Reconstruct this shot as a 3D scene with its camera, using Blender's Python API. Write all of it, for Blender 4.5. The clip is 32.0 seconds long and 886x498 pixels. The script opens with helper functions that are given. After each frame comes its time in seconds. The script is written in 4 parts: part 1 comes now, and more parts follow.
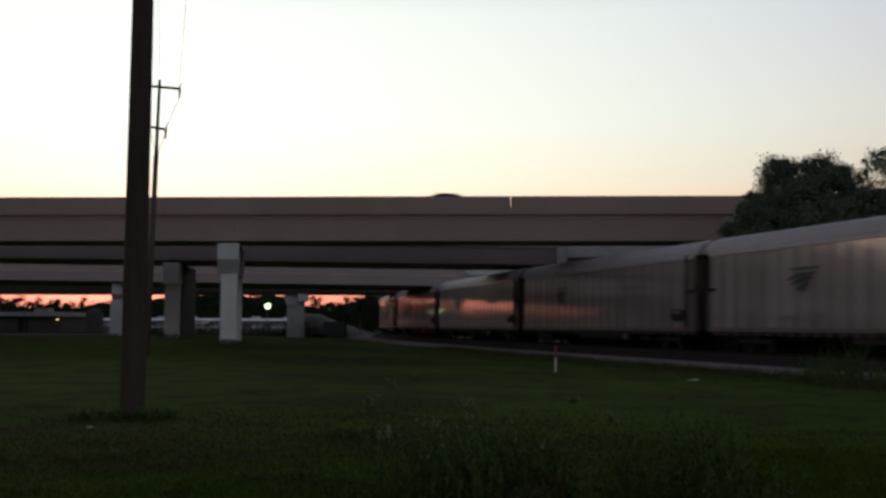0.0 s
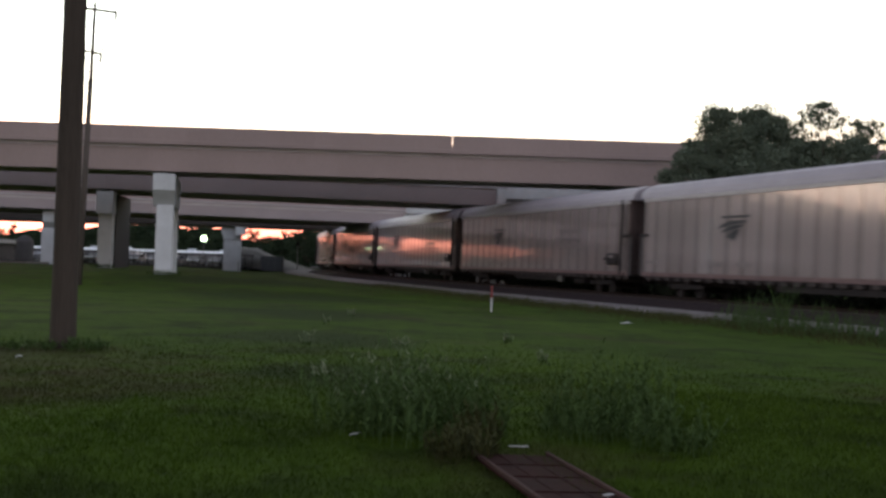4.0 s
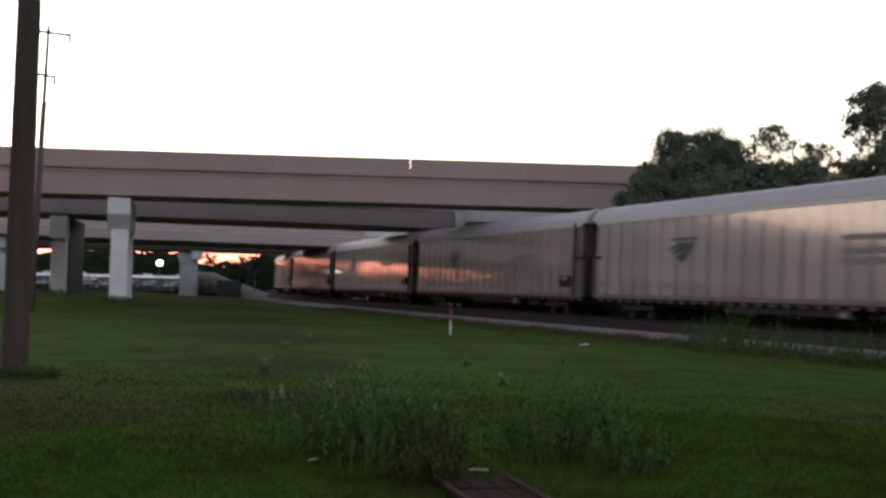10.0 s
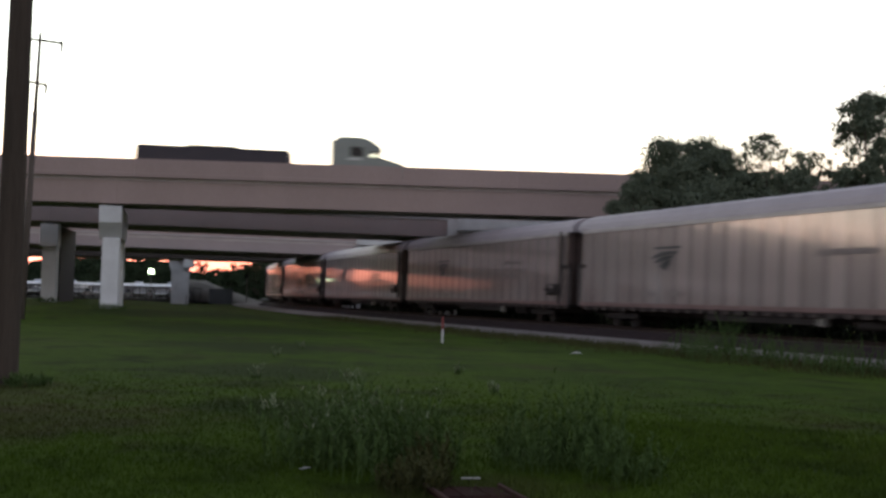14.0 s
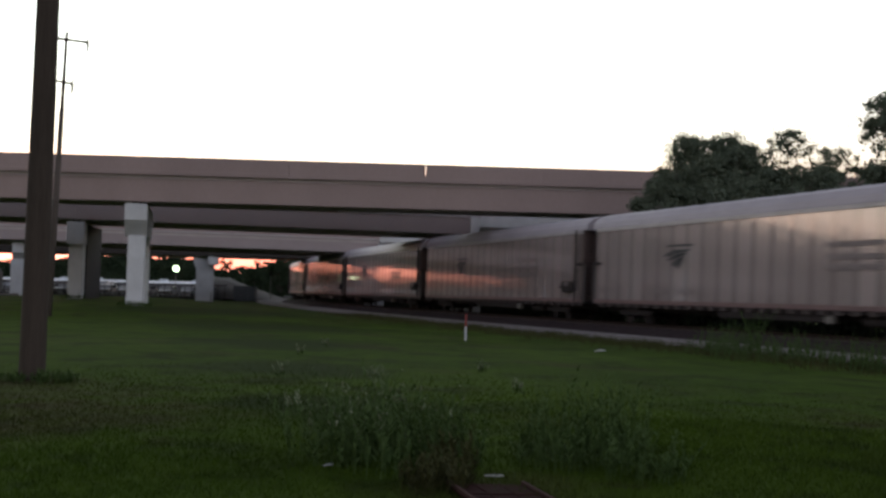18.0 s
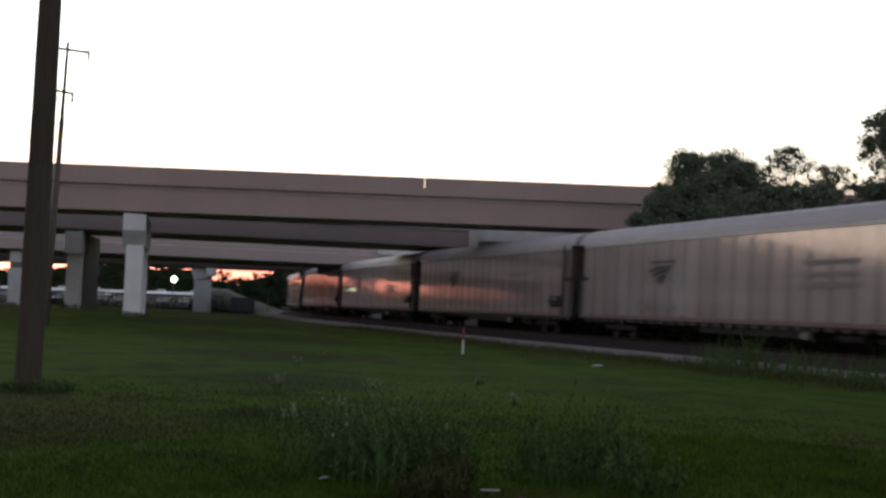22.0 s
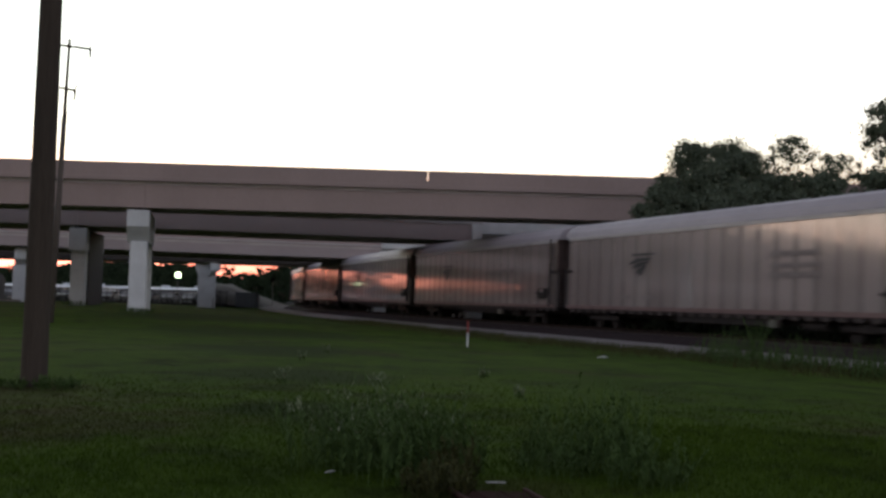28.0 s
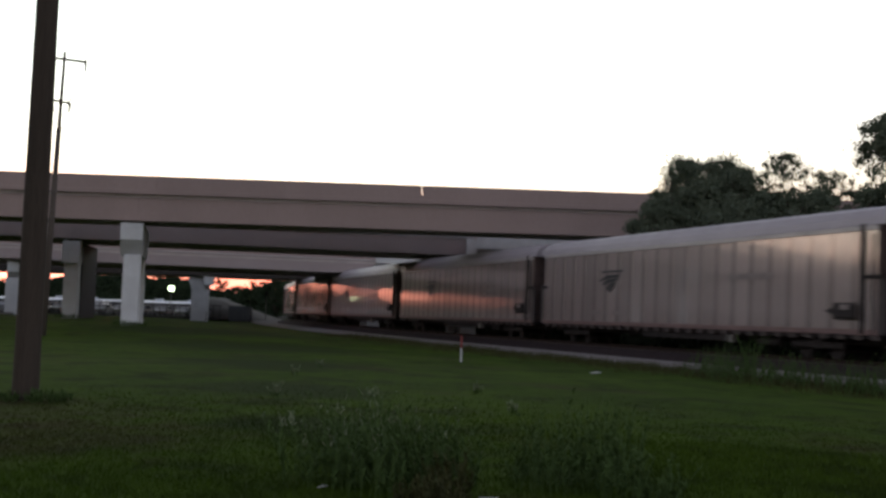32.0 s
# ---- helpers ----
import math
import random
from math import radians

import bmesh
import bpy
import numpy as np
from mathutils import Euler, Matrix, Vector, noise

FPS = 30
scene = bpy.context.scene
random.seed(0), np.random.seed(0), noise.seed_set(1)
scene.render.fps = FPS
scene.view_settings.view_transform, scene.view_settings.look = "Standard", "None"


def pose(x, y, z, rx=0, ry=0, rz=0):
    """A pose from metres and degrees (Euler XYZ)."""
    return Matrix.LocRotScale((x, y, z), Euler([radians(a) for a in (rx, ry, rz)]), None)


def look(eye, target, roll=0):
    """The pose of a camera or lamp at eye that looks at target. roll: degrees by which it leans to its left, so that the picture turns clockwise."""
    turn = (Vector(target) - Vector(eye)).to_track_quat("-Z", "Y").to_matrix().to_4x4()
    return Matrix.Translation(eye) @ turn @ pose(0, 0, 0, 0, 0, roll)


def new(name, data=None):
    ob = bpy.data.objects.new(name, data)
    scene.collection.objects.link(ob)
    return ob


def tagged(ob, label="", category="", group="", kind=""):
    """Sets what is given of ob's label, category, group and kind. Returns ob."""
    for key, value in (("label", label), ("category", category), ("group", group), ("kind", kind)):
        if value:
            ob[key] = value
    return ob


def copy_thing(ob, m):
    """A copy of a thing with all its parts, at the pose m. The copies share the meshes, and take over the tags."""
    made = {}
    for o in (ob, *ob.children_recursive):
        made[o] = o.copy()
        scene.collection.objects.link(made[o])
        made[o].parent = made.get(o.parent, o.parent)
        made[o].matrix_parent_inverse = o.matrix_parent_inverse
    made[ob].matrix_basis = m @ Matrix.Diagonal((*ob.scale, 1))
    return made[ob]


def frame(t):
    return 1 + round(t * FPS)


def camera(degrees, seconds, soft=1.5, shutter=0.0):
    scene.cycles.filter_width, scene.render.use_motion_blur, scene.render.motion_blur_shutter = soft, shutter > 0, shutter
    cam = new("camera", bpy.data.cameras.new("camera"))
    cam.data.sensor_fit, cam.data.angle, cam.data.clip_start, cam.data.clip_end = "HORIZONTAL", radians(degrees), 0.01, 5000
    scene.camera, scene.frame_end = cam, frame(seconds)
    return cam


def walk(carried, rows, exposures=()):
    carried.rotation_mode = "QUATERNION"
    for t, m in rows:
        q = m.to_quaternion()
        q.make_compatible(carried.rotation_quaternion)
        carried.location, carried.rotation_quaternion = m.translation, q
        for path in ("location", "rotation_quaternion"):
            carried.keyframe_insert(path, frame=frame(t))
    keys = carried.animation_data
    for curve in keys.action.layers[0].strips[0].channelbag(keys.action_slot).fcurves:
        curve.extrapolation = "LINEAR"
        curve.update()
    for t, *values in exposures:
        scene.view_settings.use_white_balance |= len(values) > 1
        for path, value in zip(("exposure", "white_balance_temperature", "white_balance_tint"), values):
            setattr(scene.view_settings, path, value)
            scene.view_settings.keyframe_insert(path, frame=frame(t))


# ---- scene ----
# ---- camera and its way: a hand-held camera that turns on the spot ----
EYE = 1.6
cam = camera(47.5, 32.0, soft=2.9, shutter=0.9)
ROWS = [
    (0, 4.94, 4.38, -0.23), (0.5, 5.54, 4.31, 0.21), (1, 5.31, 4.18, -0.03),
    (1.5, 5.13, 4.32, -0.32), (2, 4.71, 4.47, -0.97), (2.5, 4.33, 4.50, -1.29),
    (3, 2.42, 0.10, -0.74), (3.5, 1.85, 0.72, -1.44), (5.5, 0.56, 1.12, -1.71),
    (6, 0.16, 1.17, -1.56), (6.5, -0.68, 1.16, -1.66), (7, 0.39, 0.84, -1.41),
    (7.5, 0.06, 1.20, -1.18), (8, -0.18, 1.40, -1.27), (8.5, 0.10, 1.24, -1.21),
    (9, -0.00, 1.42, -1.11), (9.5, -0.10, 1.82, -0.97), (10, -0.94, 2.31, -1.39),
    (10.5, -1.35, 2.40, -1.51), (11, -1.51, 2.28, -1.40), (11.5, -1.49, 2.47, -1.43),
    (12, -1.51, 2.45, -1.52), (12.5, -1.50, 2.81, -1.42), (13, -1.43, 2.75, -1.55),
    (13.5, -1.43, 2.59, -1.56), (14, -1.39, 2.79, -1.40), (14.5, -0.94, 2.78, -1.49),
    (16.5, -1.03, 3.16, -1.51), (17, -1.10, 3.29, -1.28), (17.5, -0.18, 2.73, -1.32),
    (18, -0.07, 2.61, -1.43), (18.5, -0.33, 2.88, -1.68), (19, -0.67, 2.90, -1.51),
    (19.5, -0.70, 2.89, -1.42), (20, -0.45, 2.86, -1.56), (20.5, 0.03, 2.85, -1.88),
    (21, 0.12, 3.00, -1.77), (21.5, -0.17, 3.11, -1.77), (22, -0.20, 3.37, -2.00),
    (22.5, 0.16, 3.24, -1.80), (23, -0.01, 3.30, -1.65), (23.5, -0.16, 3.16, -1.64),
    (24, -0.15, 3.44, -1.58), (24.5, -0.34, 3.56, -1.62), (25, -0.56, 3.36, -1.65),
    (25.5, -0.55, 3.33, -1.82), (26, -0.27, 3.15, -1.57), (26.5, -0.01, 3.20, -1.63),
    (28.5, 0.12, 2.93, -1.33), (29, 0.21, 3.05, -1.22), (29.5, 0.20, 3.11, -1.56),
    (30, 0.08, 3.35, -1.54), (30.5, -0.32, 3.52, -1.54), (31, -0.43, 3.67, -1.90),
    (31.5, -0.12, 3.68, -1.76), (32, -0.32, 3.82, -1.72),
]
EXPOSURES = [(t, e, 6600, 5) for t, e in ((0, -2.25), (2.5, -2.2), (2.9, -1.9), (3.0, -1.7), (3.15, -1.05), (3.35, -0.6), (6, -0.62), (9, -0.64), (13, -0.72), (17, -0.95), (19, -1.0), (26, -1.1), (32, -1.12))]
walk(cam, [(t, pose(0, 0, EYE, 90 + pitch, roll, yaw)) for t, yaw, pitch, roll in ROWS], EXPOSURES)

# ---- dusk sky and the last of the sun ----
SUN_AZIMUTH = -22.0   # degrees, to the left of straight ahead
world = bpy.data.worlds.new("dusk")
scene.world = world
world.use_nodes = True
wn = world.node_tree.nodes
sky = wn.new("ShaderNodeTexSky")
sky.sky_type = "NISHITA"
sky.sun_disc = False
sky.sun_elevation = radians(-1.0)
sky.sun_rotation = radians(SUN_AZIMUTH)
sky.air_density, sky.dust_density, sky.ozone_density = 1.0, 1.2, 1.0
wn["Background"].inputs["Strength"].default_value = 3.4
# haze: the sky's own brightness, red low down near the sun, dull pink away from it, pale higher up
wl = world.node_tree.links.new


def sky_ramp(stops):
    ramp = wn.new("ShaderNodeValToRGB")
    for k, (at, c) in enumerate(stops):
        e = ramp.color_ramp.elements[k] if k < 2 else ramp.color_ramp.elements.new(at)
        e.position, e.color = at, (*c, 1)
    wl(height.outputs["Z"], ramp.inputs["Fac"])
    return ramp.outputs["Color"]


def sky_mix(how, factor, a, b):
    node = wn.new("ShaderNodeMix")
    node.data_type, node.blend_type = "RGBA", how
    if isinstance(factor, float):
        node.inputs[0].default_value = factor
    else:
        wl(factor, node.inputs[0])
    wl(a, node.inputs[6])
    wl(b, node.inputs[7])
    return node.outputs[2]


where, height, grey = wn.new("ShaderNodeTexCoord"), wn.new("ShaderNodeSeparateXYZ"), wn.new("ShaderNodeRGBToBW")
toward, closeness = wn.new("ShaderNodeVectorMath"), wn.new("ShaderNodeMapRange")
toward.operation = "DOT_PRODUCT"
toward.inputs[1].default_value = (math.sin(radians(SUN_AZIMUTH)), math.cos(radians(SUN_AZIMUTH)), 0)
closeness.interpolation_type = "SMOOTHSTEP"
closeness.inputs["From Min"].default_value, closeness.inputs["From Max"].default_value = 0.6, 0.96
wl(where.outputs["Generated"], height.inputs["Vector"])
wl(where.outputs["Generated"], toward.inputs[0])
wl(toward.outputs["Value"], closeness.inputs["Value"])
wl(sky.outputs["Color"], grey.inputs["Color"])
glowing = sky_ramp(((0.0, (2.9, 0.8, 0.6)), (0.045, (2.7, 0.92, 0.7)), (0.085, (2.5, 0.74, 0.52)), (0.135, (1.8, 1.56, 1.26)), (0.2, (2.0, 2.04, 1.9)), (0.3, (2.5, 2.6, 2.5)), (0.45, (1.6, 1.66, 1.8)), (1.0, (0.86, 0.88, 1.2))))
dull = sky_ramp(((0.0, (0.95, 0.6, 0.55)), (0.06, (1.4, 0.98, 0.84)), (0.12, (1.45, 1.2, 1.02)), (0.2, (1.9, 1.78, 1.72)), (0.32, (2.1, 2.2, 2.75)), (0.45, (1.4, 1.48, 1.85)), (1.0, (0.86, 0.9, 1.24))))
tint = sky_mix("MIX", closeness.outputs["Result"], dull, glowing)
hazy = sky_mix("MULTIPLY", 1.0, grey.outputs["Val"], tint)
wl(sky_mix("MIX", 0.9, sky.outputs["Color"], hazy), wn["Background"].inputs["Color"])
sun_data = bpy.data.lights.new("sun", "SUN")
sun_data.energy, sun_data.angle, sun_data.color = 0.03, radians(12), (1.0, 0.62, 0.42)
sun = new("sun", sun_data)
sun.matrix_world = look((0, 0, 30), (30 * math.sin(radians(-SUN_AZIMUTH)), -30 * math.cos(radians(SUN_AZIMUTH)), 28))


# ---- materials ----
def material(name, color, rough=0.7, metal=0.0, color2=None, scale=3.0, fine=40.0, bump=0.15, stretch=(1, 1, 1), random_tint=0.0, distance=0.02, specular=0.5, coat=0.0):
    """Two colours mixed by noise at two scales, with a fine bump; each object may differ a little."""
    m = bpy.data.materials.new(name)
    m.use_nodes = True
    nodes, link = m.node_tree.nodes, m.node_tree.links.new
    b = nodes["Principled BSDF"]
    b.inputs["Metallic"].default_value = metal
    b.inputs["Coat Weight"].default_value, b.inputs["Coat Roughness"].default_value, b.inputs["Coat IOR"].default_value = coat, 0.07, 2.9
    b.inputs["Specular IOR Level"].default_value = specular
    co = nodes.new("ShaderNodeTexCoord")
    mp = nodes.new("ShaderNodeMapping")
    mp.inputs["Scale"].default_value = stretch
    link(co.outputs["Object"], mp.inputs["Vector"])
    big, small = nodes.new("ShaderNodeTexNoise"), nodes.new("ShaderNodeTexNoise")
    for n, s in ((big, scale), (small, fine)):
        n.inputs["Scale"].default_value = s
        n.inputs["Detail"].default_value = 5
        link(mp.outputs["Vector"], n.inputs["Vector"])
    ramp = nodes.new("ShaderNodeValToRGB")
    ramp.color_ramp.elements[0].position, ramp.color_ramp.elements[1].position = 0.32, 0.68
    c2 = color2 or tuple(c * 0.7 for c in color)
    ramp.color_ramp.elements[0].color, ramp.color_ramp.elements[1].color = (*c2, 1), (*color, 1)
    add = nodes.new("ShaderNodeMath")
    add.operation = "MULTIPLY_ADD"
    add.inputs[1].default_value = 0.35
    link(small.outputs["Fac"], add.inputs[0])
    half = nodes.new("ShaderNodeMath")
    half.operation = "MULTIPLY_ADD"
    half.inputs[1].default_value, half.inputs[2].default_value = 0.65, 0.0
    link(big.outputs["Fac"], half.inputs[0])
    link(half.outputs[0], add.inputs[2])
    link(add.outputs[0], ramp.inputs["Fac"])
    last = ramp.outputs["Color"]
    if random_tint:
        info, hsv, rng = nodes.new("ShaderNodeObjectInfo"), nodes.new("ShaderNodeHueSaturation"), nodes.new("ShaderNodeMapRange")
        rng.inputs["To Min"].default_value, rng.inputs["To Max"].default_value = 1 - random_tint, 1 + random_tint
        link(info.outputs["Random"], rng.inputs["Value"])
        link(rng.outputs["Result"], hsv.inputs["Value"])
        link(last, hsv.inputs["Color"])
        last = hsv.outputs["Color"]
    link(last, b.inputs["Base Color"])
    rr = nodes.new("ShaderNodeMapRange")
    rr.inputs["To Min"].default_value, rr.inputs["To Max"].default_value = max(0.02, rough - 0.1), min(1, rough + 0.1)
    link(big.outputs["Fac"], rr.inputs["Value"])
    link(rr.outputs["Result"], b.inputs["Roughness"])
    if bump:
        bp = nodes.new("ShaderNodeBump")
        bp.inputs["Strength"].default_value, bp.inputs["Distance"].default_value = bump, distance
        link(small.outputs["Fac"], bp.inputs["Height"])
        link(bp.outputs["Normal"], b.inputs["Normal"])
    return m


def island_material(name, color, color2, rough=0.85):
    """For joined blades and leaves: the colour differs from piece to piece."""
    m = bpy.data.materials.new(name)
    m.use_nodes = True
    nodes, link = m.node_tree.nodes, m.node_tree.links.new
    b = nodes["Principled BSDF"]
    b.inputs["Roughness"].default_value = rough
    b.inputs["Specular IOR Level"].default_value = 0.08
    geo, ramp = nodes.new("ShaderNodeNewGeometry"), nodes.new("ShaderNodeValToRGB")
    ramp.color_ramp.elements[0].color, ramp.color_ramp.elements[1].color = (*color2, 1), (*color, 1)
    link(geo.outputs["Random Per Island"], ramp.inputs["Fac"])
    link(ramp.outputs["Color"], b.inputs["Base Color"])
    return m


def glow(name, color, strength):
    m = bpy.data.materials.new(name)
    m.use_nodes = True
    b = m.node_tree.nodes["Principled BSDF"]
    b.inputs["Base Color"].default_value = (*color, 1)
    b.inputs["Emission Color"].default_value, b.inputs["Emission Strength"].default_value = (*color, 1), strength
    return m


CONCRETE = material("tan painted concrete", (0.35, 0.267, 0.256), 0.85, color2=(0.29, 0.219, 0.21), scale=0.25, fine=6, bump=0.1, random_tint=0.04, stretch=(1, 1, 0.5))
WHITE_CONCRETE = material("pale concrete", (0.62, 0.63, 0.65), 0.85, color2=(0.48, 0.485, 0.5), scale=0.9, fine=9, bump=0.15, random_tint=0.05)
SPAN_CONCRETE = material("grey span concrete", (0.45, 0.43, 0.44), 0.85, color2=(0.36, 0.34, 0.35), scale=0.5, fine=8, bump=0.1)
SPOIL = material("dull spoil heap", (0.13, 0.12, 0.11), 0.95, color2=(0.08, 0.078, 0.065), scale=0.5, fine=5, bump=0.6, distance=0.05)
# tone raised to lift the undersides' shade, as a hazy veil would
LIFTED_CONCRETE = material("underside concrete lifted for haze", (0.52, 0.46, 0.45), 0.9, scale=0.4, fine=8, bump=0.1)
DULL_CONCRETE = material("dull tan concrete", (0.37, 0.31, 0.315), 0.85, color2=(0.31, 0.258, 0.262), scale=0.25, fine=6, bump=0.1, random_tint=0.04)
# dark tone stands in for the shade under the bridges
SHADED_CONCRETE = material("shade-darkened concrete", (0.05, 0.04, 0.037), 0.9, color2=(0.032, 0.026, 0.024), scale=0.7, fine=8, bump=0.15)
ASPHALT = material("asphalt", (0.07, 0.07, 0.07), 0.9, color2=(0.045, 0.045, 0.045), scale=0.3, fine=60, specular=0.08)
SIDE_METAL = material("car side painted metal", (0.31, 0.252, 0.245), 0.5, metal=0.2, color2=(0.24, 0.195, 0.19), scale=0.8, fine=9, bump=0.02, stretch=(1, 1, 0.2), random_tint=0.13, coat=1.0)
ROOF_METAL = material("roof metal", (0.37, 0.335, 0.365), 0.55, metal=0.2, color2=(0.29, 0.263, 0.285), scale=0.6, fine=10, bump=0.03, specular=0.2)
# the posts' shadows on the sides are put into this darker tone
POST_METAL = material("side post darkened for shadow", (0.225, 0.184, 0.177), 0.6, metal=0.2, color2=(0.165, 0.135, 0.13), scale=2, fine=14, bump=0.02, coat=1.0)
DARK_STEEL = material("grimy dark steel", (0.04, 0.034, 0.033), 0.8, color2=(0.02, 0.017, 0.017), scale=2, fine=25, specular=0.2)
GREY_STEEL = material("grey painted steel", (0.2, 0.19, 0.18), 0.6, color2=(0.13, 0.12, 0.11), scale=2, fine=25)
RAIL_STEEL = material("rusty rail steel", (0.04, 0.03, 0.027), 0.9, scale=2, fine=30, specular=0.05)
TOOTH_STEEL = material("dusty bracket steel", (0.08, 0.065, 0.062), 0.8, color2=(0.05, 0.04, 0.039), scale=2, fine=25, specular=0.2)
SILL_STEEL = material("rust-stained sill", (0.2, 0.135, 0.13), 0.7, color2=(0.13, 0.088, 0.085), scale=1.5, fine=20, specular=0.2)
DOOR_STEEL = material("rusty brown end door", (0.11, 0.078, 0.075), 0.8, color2=(0.07, 0.05, 0.048), scale=1.5, fine=20, specular=0.2)
BRACKET_STEEL = material("grimy bracket steel", (0.07, 0.06, 0.06), 0.8, color2=(0.045, 0.04, 0.04), scale=2, fine=25, specular=0.2)
# leaf tone lowered to stand in for shade beyond the wheels
SHADE_LEAF = island_material("undergrowth leaves darkened for shade", (0.042, 0.048, 0.032), (0.02, 0.024, 0.017))
LOGO_BLACK = material("black marking", (0.035, 0.034, 0.038), 0.6, scale=2, fine=20, bump=0.0)
EAVE_METAL = material("pale eave strip", (0.5, 0.46, 0.46), 0.5, metal=0.2, scale=1, fine=10, bump=0.02)
TEXT_GREY = material("faded grey marking", (0.19, 0.155, 0.152), 0.6, scale=3, fine=20, bump=0.0)
BALLAST = material("rusty ballast", (0.052, 0.04, 0.042), 0.95, color2=(0.03, 0.023, 0.024), scale=3, fine=14, bump=0.8, distance=0.06, specular=0.03)
GRAVEL = material("pale gravel", (0.26, 0.235, 0.235), 0.95, color2=(0.17, 0.155, 0.155), scale=1.2, fine=18, bump=0.7, distance=0.05, specular=0.08)
TIE_WOOD = material("creosoted tie", (0.07, 0.05, 0.04), 0.9, scale=2, fine=20, stretch=(1, 6, 6))
# far pole's wood: the pole wood made paler to stand in for haze
HAZED_WOOD = material("weathered wood paled for haze", (0.12, 0.1, 0.09), 0.9, color2=(0.07, 0.058, 0.05), scale=4, fine=40, stretch=(1, 1, 0.08), bump=0.4, specular=0.1)
POLE_WOOD = material("weathered pole wood", (0.078, 0.062, 0.052), 0.9, color2=(0.037, 0.03, 0.025), scale=4, fine=40, stretch=(1, 1, 0.08), bump=0.5, specular=0.1)
def grass_ground(name, blades):
    """Mown grass: green patches, paler yellowish swathes, worn brown soil round the pole; blades take the same colours, each a little different."""
    m = material(name, (0.043, 0.075, 0.009), 0.95, color2=(0.028, 0.049, 0.007), scale=0.35, fine=5, bump=0.0 if blades else 0.5, distance=0.04, specular=0.015)
    nodes, link = m.node_tree.nodes, m.node_tree.links.new
    b = nodes["Principled BSDF"]
    last = b.inputs["Base Color"].links[0].from_socket
    co = nodes.new("ShaderNodeTexCoord")

    def patch(value, lo, hi, most, color, last):
        r, mix = nodes.new("ShaderNodeMapRange"), nodes.new("ShaderNodeMix")
        link(value, r.inputs["Value"])
        r.inputs["From Min"].default_value, r.inputs["From Max"].default_value, r.inputs["To Max"].default_value = lo, hi, most
        mix.data_type = "RGBA"
        link(r.outputs["Result"], mix.inputs[0])
        link(last, mix.inputs[6])
        mix.inputs[7].default_value = (*color, 1)
        return mix.outputs[2]

    for scale, lo, hi, color in ((0.09, 0.42, 0.6, (0.056, 0.09, 0.013)), (0.22, 0.54, 0.68, (0.046, 0.04, 0.02)), (0.55, 0.5, 0.64, (0.021, 0.032, 0.009)), (1.5, 0.52, 0.62, (0.054, 0.088, 0.012)), (2.6, 0.54, 0.64, (0.02, 0.03, 0.009))):
        n = nodes.new("ShaderNodeTexNoise")
        n.inputs["Scale"].default_value, n.inputs["Detail"].default_value = scale, 4
        link(co.outputs["Object"], n.inputs["Vector"])
        last = patch(n.outputs["Fac"], lo, hi, 0.75 if scale < 1 else 0.45, color, last)
    # bare patches: worn soil round the pole's foot and by the panel
    for at, reach in (((-6.4, 14.6, 0.0), 3.2), ((-4.4, 12.4, 0.0), 2.4), ((0.6, 8.2, 0.0), 1.2)):
        far, n, add = nodes.new("ShaderNodeVectorMath"), nodes.new("ShaderNodeTexNoise"), nodes.new("ShaderNodeMath")
        far.operation, far.inputs[1].default_value = "DISTANCE", at
        link(co.outputs["Object"], far.inputs[0])
        n.inputs["Scale"].default_value, n.inputs["Detail"].default_value = 1.3, 6
        link(co.outputs["Object"], n.inputs["Vector"])
        add.operation, add.inputs[1].default_value = "MULTIPLY_ADD", -1.9 * reach
        link(n.outputs["Fac"], add.inputs[0])
        link(far.outputs["Value"], add.inputs[2])
        last = patch(add.outputs[0], 0.05 * reach, -0.6 * reach, 0.42, (0.056, 0.047, 0.026), last)
    # rank, darker grass in a swath towards the tall weeds
    for at, reach in (((-15.0, 66.0, 0.0), 9.0), ((-8.3, 46.0, 0.0), 6.5), ((-5.2, 31.0, 0.0), 3.8), ((-3.2, 21.0, 0.0), 2.6), ((-1.6, 14.0, 0.0), 2.0)):
        far, n, add = nodes.new("ShaderNodeVectorMath"), nodes.new("ShaderNodeTexNoise"), nodes.new("ShaderNodeMath")
        far.operation, far.inputs[1].default_value = "DISTANCE", at
        link(co.outputs["Object"], far.inputs[0])
        n.inputs["Scale"].default_value, n.inputs["Detail"].default_value = 0.35, 4
        link(co.outputs["Object"], n.inputs["Vector"])
        add.operation, add.inputs[1].default_value = "MULTIPLY_ADD", -1.6 * reach
        link(n.outputs["Fac"], add.inputs[0])
        link(far.outputs["Value"], add.inputs[2])
        last = patch(add.outputs[0], 0.25 * reach, -0.3 * reach, 0.85, (0.024, 0.036, 0.012), last)
    if blades:
        geo, rng, hsv = nodes.new("ShaderNodeNewGeometry"), nodes.new("ShaderNodeMapRange"), nodes.new("ShaderNodeHueSaturation")
        rng.inputs["To Min"].default_value, rng.inputs["To Max"].default_value = 0.96, 1.12
        link(geo.outputs["Random Per Island"], rng.inputs["Value"])
        link(rng.outputs["Result"], hsv.inputs["Value"])
        link(last, hsv.inputs["Color"])
        last = hsv.outputs["Color"]
    link(last, b.inputs["Base Color"])
    return m


